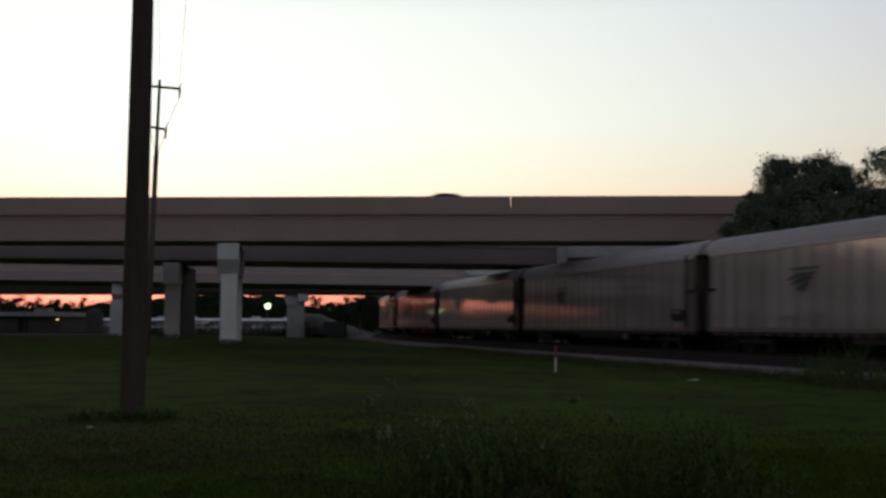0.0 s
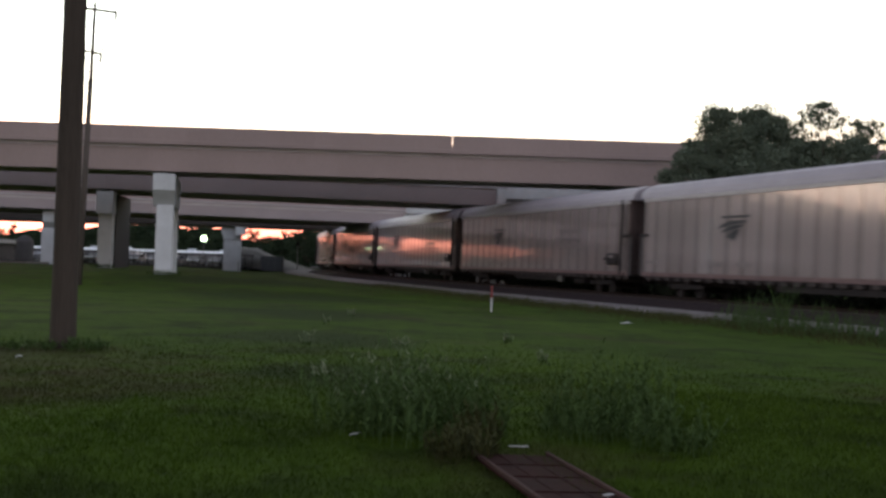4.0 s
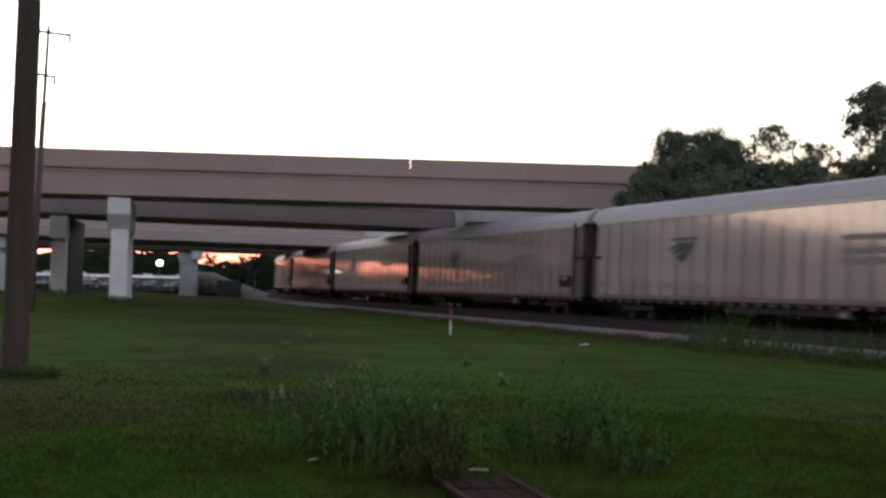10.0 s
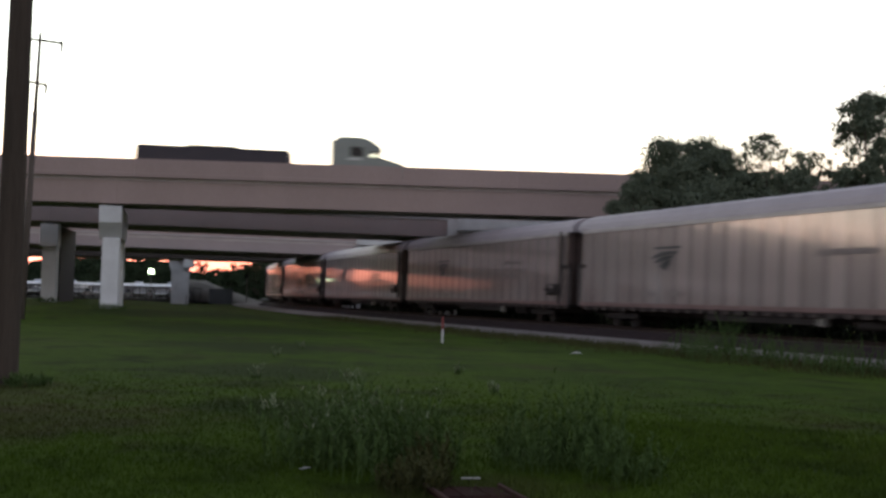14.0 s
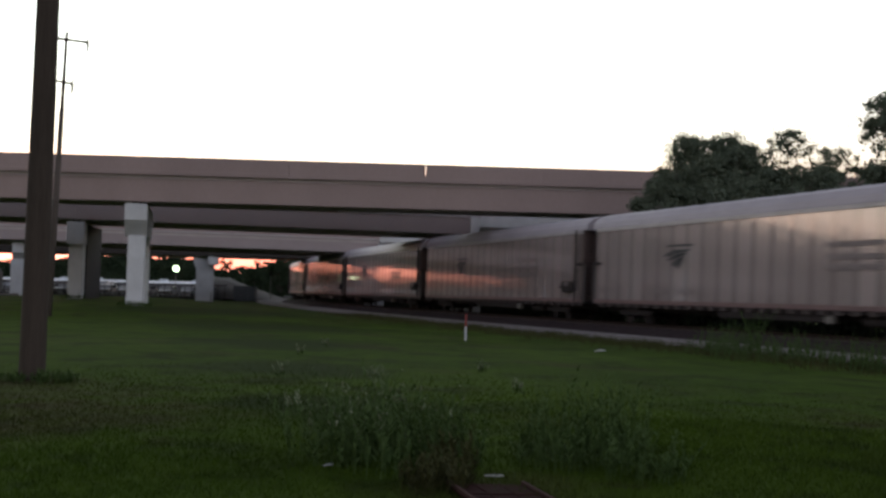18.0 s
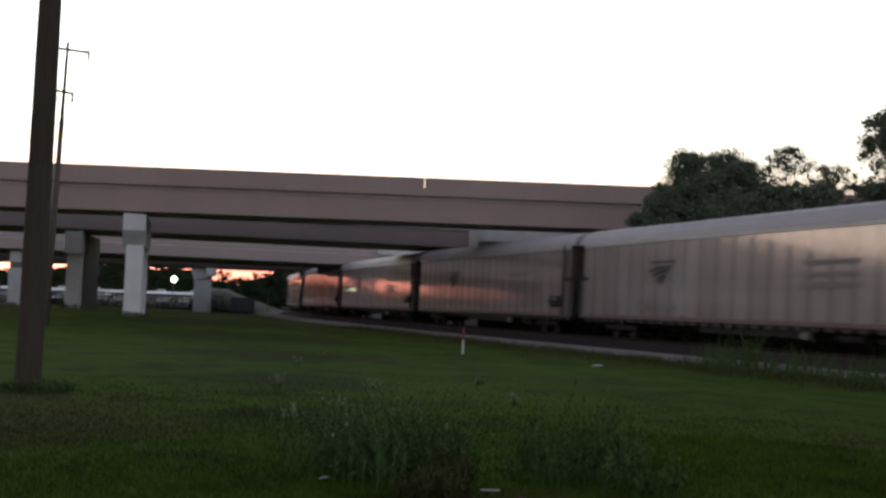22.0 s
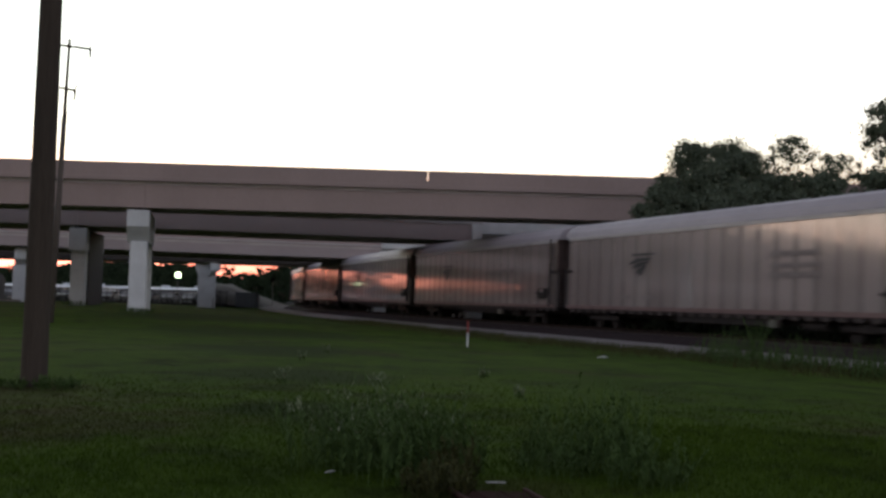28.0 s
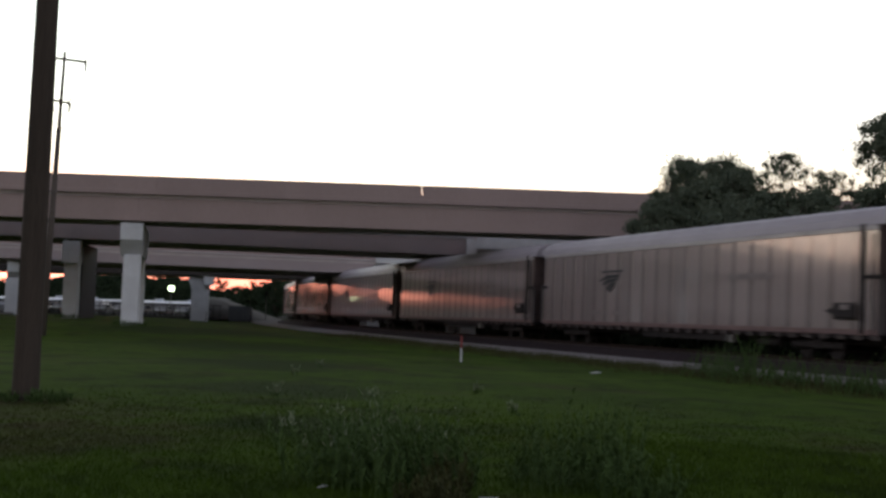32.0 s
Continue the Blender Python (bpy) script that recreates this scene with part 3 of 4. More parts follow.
        part("guard_shield", Shape().box(min(e * half, e * (half + 0.36)), max(e * half, e * (half + 0.36)), -w + 0.04, -w + 0.1, z0, 3.25, 0.015), BRACKET_STEEL, car, "dark lower end guard")
        part("end_latch", Shape().box(min(e * (half - 0.6), e * (half + 0.3)), max(e * (half - 0.6), e * (half + 0.3)), -w - 0.07, -w - 0.01, 3.2, 3.36, 0.02), DARK_STEEL, car)
        # running gear
        bogie = part("bogie", Shape().box(e * 9.9 - 1.5, e * 9.9 + 1.5, -1.12, -0.92, 0.42, 0.72, 0.06).box(e * 9.9 - 1.5, e * 9.9 + 1.5, 0.92, 1.12, 0.42, 0.72, 0.06)
                     .box(e * 9.9 - 0.35, e * 9.9 + 0.35, -1.15, 1.15, 0.4, 0.9, 0.05), DARK_STEEL, car)
        for dx in (-0.88, 0.88):
            ws = Shape().tube((e * 9.9 + dx, -0.7, 0.36), (e * 9.9 + dx, 0.7, 0.36), 0.08, n=8)
            for y in (-0.82, 0.7):
                ws.tube((e * 9.9 + dx, y, 0.36), (e * 9.9 + dx, y + 0.12, 0.36), 0.36, n=18)
            part("wheelset", ws, DARK_STEEL, bogie)
    part("corner_post", Shape().box(12.6, 12.86, -w - 0.05, -w + 0.06, z0 + 0.02, z1 + 0.1, 0.03), DARK_STEEL, car, "dark corner post")
    part("corner_rod", Shape().tube((13.25, -w - 0.02, z0), (13.25, -w - 0.02, z1 - 0.3), 0.035, n=8), DARK_STEEL, car)
    part("centre_sill", Shape().box(-half, half, -0.4, 0.4, 0.62, z0 - 0.02, 0.03).box(-half, half, -w + 0.1, w - 0.1, z0 - 0.14, z0, 0.01), DARK_STEEL, car)
    bracket = Shape().box(-0.22, 0.22, -w - 0.01, -w + 0.06, z0 - 0.22, z0 - 0.03, 0.01).mesh("sill_bracket", TOOTH_STEEL)
    for i in range(30):
        part("sill_bracket", bracket, BRACKET_STEEL, car, at=pose(-half + 0.67 + i * 0.905, 0, 0))
    part("floor_tank", Shape().box(-2.6, 4.3, -1.3, -1.0, 0.52, 0.84, 0.04), DARK_STEEL, car, "long dim tank under the floor")
    part("brake_reservoir", Shape().tube((6.2, -0.9, 0.62), (7.6, -0.9, 0.62), 0.2, n=12), DARK_STEEL, car)
    part("floor_box", Shape().box(4.32, 4.8, -1.34, -1.0, 0.48, 0.86, 0.05), GREY_STEEL, car, "grey box at the tank's end")
    box = part("brake_housing", Shape().box(11.35, 12.55, -w - 0.2, -w - 0.02, 1.62, 2.28, 0.08), DARK_STEEL, car, "dark brake housing on the side")
    part("housing_plate", Shape().box(11.75, 12.25, -w - 0.22, -w - 0.19, 2.0, 2.2, 0.012), TEXT_GREY, box, "paler plate")
    part("brake_rod", Shape().prism([(10.8, 1.95), (11.4, 1.8), (11.4, 2.1)], "y", -w - 0.1, -w - 0.03), DARK_STEEL, car)
    # markings: a fan of three curved bars under a thin bar, and rows of bars for lettering
    yb = -w - 0.012
    x0m = -5.7
    part("marking_bar", Shape().box(x0m - 0.85, x0m + 1.25, yb, yb + 0.012, 3.98, 4.1), LOGO_BLACK, car, "thin dark bar above the emblem")
    for o in ([(-1.3, 3.38), (-0.9, 3.64), (-0.2, 3.86), (1.25, 3.82), (0.95, 3.66), (0.0, 3.61), (-0.7, 3.48)],
              [(-0.95, 3.15), (-0.5, 3.44), (0.0, 3.56), (0.92, 3.61), (0.66, 3.44), (0.1, 3.31), (-0.4, 3.18)],
              [(-0.5, 2.86), (-0.15, 3.14), (0.25, 3.3), (0.64, 3.39), (0.42, 3.0), (0.1, 2.62), (-0.15, 2.78)]):
        o = [(x0m + 0.9 * u, 3.88 - 0.8 * (3.88 - z)) for u, z in o]
        part("emblem_bar", Shape().prism(o, "y", yb, yb + 0.012), LOGO_BLACK, car, "dark bar of the emblem")
    for dx in (-1.3, 0.9):
        part("lettering_bar", Shape().box(x0m + dx - 0.5, x0m + dx + 0.5, -w - 0.008, -w + 0.02, 1.64, 1.86), TEXT_GREY, car, "row of small faded lettering")
    zs = ((3.72, 0.22), (3.2, 0.22), (2.78, 0.26)) if text_rows == 3 else ((3.48, 0.26),)
    for z, h in zs:
        part("lettering_bar", Shape().box(4.6, 7.6, -w - 0.008, -w + 0.02, z - h / 2, z + h / 2), TEXT_GREY, car, "bar of faded grey lettering")
    part("lettering_bar", Shape().box(-13.0, -12.0, yb, yb + 0.012, 1.75, 1.85), TEXT_GREY, car)
    return car


TRAIN = []


def build_train():
    three, one = build_car(3), build_car(1)
    singles = (1, 5, 6, 14, 15)
    used = set()
    for c in range(-1, 24):
        rows = 1 if c in singles else 3
        src = one if rows == 1 else three
        if rows in used:
            car = copy_thing(src, Matrix())
        else:
            car = src
            used.add(rows)
        TRAIN.append((c, car))


# metres by which the train lags behind an even run, from time to time
LAG = ((0, 0.06), (3, 0.05), (6, 0.14), (7, -0.24), (8, -0.02), (9, -0.26), (10, -0.06), (11, -0.3), (12, 0.14), (13, 0.1), (14, -0.08), (17, 0.07), (18, -0.05), (19, 0.09),
       (20, 0.14), (21, 0.14), (22, -0.05), (23, 0.2), (24, 0.0), (25, 0.07), (26, -0.06), (30, -0.09), (30.5, -0.1), (31, 1.3), (31.5, 0.1), (32, 0.5))


def car_pose(c, t):
    """A wagon rides on two points of the track, 19.8 m apart."""
    run = 14.306 * t - 0.00772 * t * t - np.interp(t, [k[0] for k in LAG], [k[1] for k in LAG])
    s = 14.256 + CAR_PITCH * (c + 0.5) - run
    xa, ya, _ = track_at(s + 9.9, 1.5)
    xb, yb, _ = track_at(s - 9.9, 1.5)
    bank = -1.2 + 0.5 * smooth_step(15, 65, s) - 0.6 * smooth_step(66, 96, s)   # the curve is banked
    return pose((xa + xb) / 2, (ya + yb) / 2, RAIL_Z, bank, 0, math.degrees(math.atan2(yb - ya, xb - xa)))


# ---- poles ----
def build_near_pole():
    x, y = -6.85, 17.0
    root = thing("utility_pole", pose(x, y, ground_z(x, y)), "thick weathered brown wooden utility pole in the grass", "utility pole", "utility poles")
    sh = Shape()
    n, rings = 20, 26
    for j in range(rings):
        z = -0.5 + 15.2 * j / (rings - 1)
        r = 0.215 - 0.0045 * z
        for i in range(n):
            a = 2 * math.pi * i / n
            q = r * (1 + 0.03 * noise.noise((math.cos(a) * 3, math.sin(a) * 3, z * 0.3)))
            sh.v.append((q * math.cos(a), q * math.sin(a), z))
    sh.f += [(j * n + i, j * n + (i + 1) % n, (j + 1) * n + (i + 1) % n, (j + 1) * n + i) for j in range(rings - 1) for i in range(n)]
    part("shaft", sh, POLE_WOOD, root, smooth=True)
    part("crossarm", Shape().box(-0.4, 1.2, -0.05, 0.05, 14.05, 14.17, 0.012), POLE_WOOD, root)
    part("side_wire", Shape().tube((-0.2, 0, 9.1), (-0.35, 0, 14.0), 0.012, n=5), DARK_STEEL, root)


def build_far_pole():
    d = 51.0
    x = -22.95 * d / 60
    root = thing("utility_pole", pose(x - 0.34, d, 0.1, 0, 1.3, 0), "slim weathered wooden power pole with two crossarms", "utility pole", "utility poles")
    top = 14.45
    part("shaft", Shape().tube((0, 0, -0.4), (0, 0, 10.4), 0.17, 0.13, 12).tube((0, 0, 10.4), (0, 0, top), 0.1, 0.075, 12), HAZED_WOOD, root, smooth=True)
    for z, l0, l1 in ((top - 0.42, -0.5, 1.15), (top - 2.6, -0.45, 0.5)):
        arm = part("crossarm", Shape().prism([(l0, z + 0.02), (l1, z - 0.12), (l1, z + 0.01), (l0, z + 0.14)], "y", -0.05, 0.05), HAZED_WOOD, root)
        part("insulator", Shape().tube((l1 - 0.04, 0, z - 0.5), (l1 - 0.04, 0, z - 0.05), 0.05, 0.08, 8).tube((l1 - 0.04, 0, z - 0.6), (l1 - 0.04, 0, z - 0.5), 0.03, 0.03, 6), GREY_STEEL, arm)
        part("pin", Shape().tube((l1 - 0.1, 0, z), (l1 + 0.04, 0, z + 0.25), 0.025, 0.035, 6), GREY_STEEL, arm)
    for side, far_end, low_z in ((1, 1.12, top - 1.0), (1, 0.5, top - 2.7), (-1, -0.42, top - 2.6)):
        wire, prev = Shape(), None
        z_end = top - 4.1 if side > 0 else top - 3.7
        for k in range(13):
            u = k / 12
            p = (side * 0.13 + (far_end - side * 0.13) * (1 - u) ** 1.35, -0.03, low_z + (z_end - low_z) * u)
            if prev and not (far_end > 0.9 and u > 0.5):
                wire.tube(prev, p, 0.016, n=5, caps=False)
            prev = p
        part("drop_wire", wire, DARK_STEEL, root)


def build_wires():
    """Two thin conductors that hang from the far pole to the near one."""
    for (xa, za), (xb, zb) in (((-18.45, 14.3), (-5.75, 14.2)), ((-19.5, 14.65), (-6.85, 14.6))):
        sh, prev = Shape(), None
        for k in range(25):
            u = k / 24
            p = (xa + (xb - xa) * u, 51.0 + (17.0 - 51.0) * u, za + (zb - za) * u - 2.0 * u * (1 - u))
            if prev:
                sh.tube(prev, p, 0.007, n=5, caps=False)
            prev = p
        tagged(new("power_line", sh.mesh("power_line", DARK_STEEL)), "thin dark power line hung between the two poles", "power line", "power lines")


# ---- trees and weeds ----
def leaf_cloud(rng, centres, per, size, squash=0.8, power=0.45):
    """Many small leaves round the given centres (x, y, z, radius)."""
    c = np.repeat(np.array(centres, float), per, axis=0)
    n = len(c)

    def unit():
        v = rng.normal(size=(n, 3))
        return v / np.linalg.norm(v, axis=1)[:, None]

    at = c[:, :3] + unit() * (c[:, 3] * rng.random(n) ** power)[:, None] * (1, 1, squash)
    a = unit()
    b = np.cross(a, unit())
    b /= np.linalg.norm(b, axis=1)[:, None] + 1e-9
    l = (size * rng.uniform(0.6, 1.3, n))[:, None]
    v = np.stack((at - a * l, at + b * l * 0.45, at + a * l, at - b * l * 0.45), 1).reshape(-1, 3)
    return v.tolist(), np.arange(4 * n).reshape(-1, 4).tolist()


def build_tree(x, y, height, radius, seed, label, clumps=40, per=170, size=0.17, low=0.25, leaf=None, dense=1.0, stray=0.05):
    """A tapered trunk, limbs to clumps of leaves over an uneven crown, and stray leaves round it."""
    rng = np.random.default_rng(seed)
    base = ground_z(x, y)
    root = thing("tree", pose(x, y, base), label, "tree", "trees beyond the track")
    trunk = Shape()
    h0 = height * low
    p = Vector((0, 0, -0.3))
    r = 0.03 * height
    for k in range(5):
        q = Vector((rng.normal() * 0.08 * k, rng.normal() * 0.08 * k, h0 * (k + 1) / 4))
        trunk.tube(p, q, r, r * 0.88, 9, caps=False)
        p, r = q, r * 0.88
    centres = []
    for k in range(clumps):
        a = rng.uniform(0, 2 * math.pi)
        u = rng.random() ** 0.85
        z = h0 * 0.7 + (height - h0 * 0.7) * u
        lobes = 1 + 0.22 * math.sin(3 * a + seed) + 0.12 * math.sin(5 * a + 2 * seed)
        reach = radius * lobes * math.sqrt(max(0.04, 1 - (1.7 * u - 0.7) ** 2)) * rng.uniform(0.3, 1.0)
        cr = radius * rng.uniform(0.13, 0.27) * dense
        c = (reach * math.cos(a), reach * math.sin(a), min(z, height - cr * rng.uniform(0.3, 1.0)), cr)
        centres.append(c)
        if k % 3 == 0:
            mid = Vector((c[0] * 0.4, c[1] * 0.4, h0 + (c[2] - h0) * 0.45))
            trunk.tube(p * 0.9, mid, r * 0.5, r * 0.26, 6, caps=False)
            trunk.tube(mid, c[:3], r * 0.26, r * 0.06, 5, caps=False)
    part("trunk", trunk, BARK, root)
    v, f = leaf_cloud(rng, centres, per, size, power=0.7)
    wide = [(c[0], c[1], c[2], c[3] * 1.5) for c in centres]
    v2, f2 = leaf_cloud(rng, wide, max(4, int(per * stray)), size)
    n = len(v)
    part("crown", raw_mesh("crown", v + v2, f + [tuple(i + n for i in q) for q in f2], leaf or LEAF), None, root)


def build_trees():
    oak, thin, tall = "dense dark green oak tree beyond the train", "thin tree with sky showing through its leaves", "tall tree with ragged dark green crown"
    low = "low dark green tree beyond the train"
    fine = dict(size=0.1, low=0.08, dense=1.55, stray=0.02)
    build_tree(15.1, 62.0, 12.0, 2.7, 3, oak, clumps=150, per=210, **fine)
    build_tree(17.3, 62.3, 12.2, 3.1, 5, oak, clumps=150, per=210, **fine)
    build_tree(16.3, 60.8, 10.4, 3.0, 12, oak, clumps=130, per=200, **fine)
    build_tree(13.6, 62.2, 10.1, 1.7, 17, "low dark green tree before the bridge's end", clumps=80, per=190, **fine)
    build_tree(12.5, 62.4, 8.3, 1.6, 4, "low dark green tree leaning over the bridge end", clumps=80, per=190, **fine)
    build_tree(18.9, 61.8, 11.4, 2.1, 18, oak, clumps=100, per=200, **fine)
    build_tree(21.3, 62.0, 12.4, 2.6, 6, thin, clumps=150, per=64, size=0.085, low=0.3, dense=0.8, stray=0.2)
    build_tree(24.0, 62.5, 11.5, 2.6, 7, thin, clumps=130, per=64, size=0.085, low=0.3, dense=0.8, stray=0.2)
    build_tree(20.0, 61.5, 10.2, 2.0, 14, oak, clumps=110, per=230, size=0.105, low=0.08, dense=1.2)
    build_tree(20.9, 61.0, 9.9, 2.6, 13, low, clumps=80, per=120, size=0.15, low=0.08)
    build_tree(23.3, 61.0, 9.9, 2.8, 8, low, clumps=90, per=120, size=0.15, low=0.08)
    build_tree(26.8, 60.5, 10.3, 2.8, 9, low, clumps=90, per=120, size=0.15, low=0.08)
    build_tree(28.3, 62.0, 15.0, 3.9, 10, tall, clumps=170, per=110, size=0.14, low=0.1, dense=1.0, stray=0.08)
    build_tree(32.5, 59.0, 16.0, 4.4, 11, tall, clumps=130, per=110, size=0.15, low=0.15)
    build_tree(28.9, 61.5, 12.2, 2.5, 16, low, clumps=90, per=120, size=0.14, low=0.1)
    # added undergrowth along the far side of the track, darkens what shows under the cars
    rng = np.random.default_rng(15)
    centres = []
    for k in range(3300):
        s = rng.uniform(-60, 130)
        x, y, h = track_at(s, rng.uniform(5.6, 10))
        r = rng.uniform(0.4, 0.8)
        centres.append((x, y, 3.6 * rng.random() ** 1.8, r))
    v, f = leaf_cloud(rng, centres, 60, 0.16)
    tagged(new("undergrowth", raw_mesh("undergrowth", v, f, SHADE_LEAF)), "added dark green undergrowth past the track, darkening the gap under the train", "undergrowth", kind="stuff")


def build_far_woods():
    rng = np.random.default_rng(21)
    centres = []
    for k in range(3000):
        deg = rng.uniform(-100, 15)
        a = radians(deg)
        x, y = 285 * math.sin(a) + rng.uniform(-6, 6), 285 * math.cos(a) + rng.uniform(-6, 14)
        top = 8.3 + 2.6 * smooth_step(-22.5, -20.5, deg) * (1 - smooth_step(-13.2, -12.4, deg)) + 2.4 * smooth_step(-10.6, -10.0, deg)
        top += 1.2 * noise.noise((x * 0.06, 1.7, 0)) + 1.3 * noise.noise((x * 0.22, 4.7, 0))
        # added unseen 22 m rise at the left keeps low glow off the cars
        top += 22.0 * (1 - smooth_step(-32.5, -29.0, deg)) * smooth_step(-80, -72, deg) + 0.9 * smooth_step(-20.5, -19.5, deg) * (1 - smooth_step(-13.4, -12.6, deg)) + 0.6
        r = rng.uniform(0.9, 1.8)
        z = rng.uniform(0.0, 1.0) ** 0.7 * (top - 0.6 * r)
        centres.append((x, y, z, r))
    v, f = leaf_cloud(rng, centres, 46, 0.42)
    # the woods' closed inside, with a ragged top
    n = len(v)
    for k in range(400):
        deg = -110 + 126 * k / 399
        top = 6.3 + 2.6 * smooth_step(-22.5, -20.5, deg) * (1 - smooth_step(-13.2, -12.4, deg)) + 2.4 * smooth_step(-10.6, -10.0, deg)
        top += 1.6 * noise.noise((deg * 0.9, 4.7, 0)) + 1.0 * noise.noise((deg * 4.5, 1.7, 0))
        # the same unseen light-blocking rise for the closed inside
        top += 22.0 * (1 - smooth_step(-32.5, -29.0, deg)) * smooth_step(-80, -72, deg) + 0.9 * smooth_step(-20.5, -19.5, deg) * (1 - smooth_step(-13.4, -12.6, deg)) + 0.6
        x, y = 296 * math.sin(radians(deg)), 296 * math.cos(radians(deg))
        v += [(x, y, -0.5), (x * 1.005, y * 1.005, top)]
        if k:
            f.append((n + 2 * k - 2, n + 2 * k, n + 2 * k + 1, n + 2 * k - 1))
    tagged(new("far_woods", raw_mesh("far_woods", v, f, LEAF_FAR)), "dark line of distant trees against the dusk sky, raised where unseen to block glow", "woods", kind="stuff")
    rng = np.random.default_rng(22)
    for k, (x, y, h, r) in enumerate(((-38.5, 205, 6.0, 3.0), (-33, 205, 8.3, 3.6), (-28, 202, 8.8, 4.0), (-22, 200, 8.6, 4.5), (-64, 205, 6.4, 4), (-72, 208, 6.6, 4), (-56, 210, 6.2, 3.6))):
        build_tree(x, y, h, r, 60 + k, "dark tree beyond the parking lot", clumps=60, per=80, size=0.28, low=0.1, leaf=LEAF_FAR)


def build_weed_clump(x, y, height, radius, stems, seed, label, pale=0.0, mat=None):
    rng = np.random.default_rng(seed)
    root = thing("weed_clump", pose(x, y, ground_z(x, y)), label, "weeds", "weed clumps")
    st, verts, faces, pv, pf = Shape(), [], [], [], []
    for _ in range(stems):
        a, rr = rng.uniform(0, 2 * math.pi), radius * math.sqrt(rng.random())
        x0, y0 = rr * math.cos(a), rr * math.sin(a)
        h = height * rng.uniform(0.45, 1.0) * (1 - 0.35 * rr / radius)
        lx, ly = rng.normal() * 0.26 * h, rng.normal() * 0.26 * h
        p = Vector((x0, y0, -0.05))
        for k in range(3):
            q = Vector((x0 + lx * ((k + 1) / 3) ** 1.6, y0 + ly * ((k + 1) / 3) ** 1.6, h * (k + 1) / 3))
            st.tube(p, q, 0.006 - 0.0012 * k, 0.0048 - 0.0012 * k, 4, caps=False)
            p = q
        for k in range(24):
            u = rng.uniform(0.12, 1.0)
            c = np.array((x0 + lx * u ** 1.6, y0 + ly * u ** 1.6, h * u))
            b = rng.uniform(0, 2 * math.pi)
            l = rng.uniform(0.05, 0.12) * (1.25 - 0.6 * u)
            d = np.array((math.cos(b) * 0.6, math.sin(b) * 0.6, rng.uniform(0.1, 1.1)))
            w = np.array((-math.sin(b), math.cos(b), 0)) * l * 0.13
            tip_v, tip_f = (pv, pf) if (u > (0.35 if pale >= 1 else 0.7) and rng.random() < pale) else (verts, faces)
            n = len(tip_v)
            tip_v += [tuple(c), tuple(c + d * l * 0.5 + w), tuple(c + d * l), tuple(c + d * l * 0.5 - w)]
            tip_f.append((n, n + 1, n + 2, n + 3))
    tagged(part("stem_mass", st, mat or WEED, root), kind="stuff")
    tagged(part("leaf_mass", raw_mesh("leaf_mass", verts, faces, mat or WEED), None, root), kind="stuff")
    if pf:
        tagged(part("pale_tip_mass", raw_mesh("pale_tip_mass", pv, pf, WEED_PALE), None, root, "pale seed heads and leaf tips"), kind="stuff")


def build_weeds():
    build_weed_clump(-0.95, 9.6, 0.95, 0.5, 60, 31, "tall weed clump with pale tips in the grass", 0.2)
    build_weed_clump(-0.45, 9.2, 1.0, 0.5, 70, 30, "tall weed clump with pale tips in the grass", 0.15)
    build_weed_clump(0.05, 9.5, 0.95, 0.4, 50, 32, "tall dark green weeds in the grass", 0.06)
    build_weed_clump(1.15, 9.5, 1.0, 0.45, 60, 33, "dark green weeds in the grass", 0.0)
    build_weed_clump(1.65, 9.9, 1.15, 0.4, 54, 34, "dark green weeds in the grass", 0.0)
    build_weed_clump(1.85, 9.0, 0.6, 0.4, 40, 37, "dark green weeds in the grass", 0.0)
    build_weed_clump(-0.6, 10.7, 1.0, 0.6, 50, 35, "tall weeds with pale tips in the grass", 0.3)
    build_weed_clump(0.0, 8.3, 0.4, 0.3, 50, 38, "brownish low weeds beside the rusty panel", 0.0, DRY)
    build_weed_clump(0.1, 9.0, 0.6, 0.25, 20, 27, "brown dry weed stalks in the grass", 0.0, DRY)
    build_weed_clump(-6.45, 16.6, 0.24, 0.5, 50, 39, "dark low weeds round the pole's foot", 0.0)
    build_weed_clump(-7.3, 16.5, 0.18, 0.45, 34, 29, "dark low weeds round the pole's foot", 0.0)
    for k, (x, y, h) in enumerate(((-3.6, 26.0, 0.4), (-2.9, 18.5, 0.42), (-1.2, 19.0, 0.4), (0.9, 21.5, 0.3), (1.3, 17.0, 0.3), (-3.4, 30.0, 0.35), (-1.9, 13.0, 0.45), (-0.6, 14.0, 0.4))):
        build_weed_clump(x, y, h, 0.12, 6, 70 + k, "slender weed sprig with pale tips", 1.0)
    build_weed_clump(11.3, 36.6, 2.1, 0.32, 60, 28, "tall dark weed stalk beside the gravel strip", 0.0)
    rng = np.random.default_rng(36)
    for k in range(30):
        s = -19 + k * 0.54 + rng.uniform(-0.4, 0.4)
        x, y, h = track_at(s, -5.4 - 0.8 * (k % 4) - rng.uniform(0, 0.8))
        build_weed_clump(x, y, rng.uniform(0.7, 1.6), rng.uniform(0.6, 1.0), 30, 140 + k, "thin dark weeds beside the gravel strip")
    for k, (x, y) in enumerate(((-21.9, 69.9), (-20.6, 69.8), (-21.2, 69.6), (-30.6, 84.9), (-31.6, 85.0))):
        build_weed_clump(x, y, 0.5, 0.6, 40, 90 + k, "low dark weeds at the pier's foot")


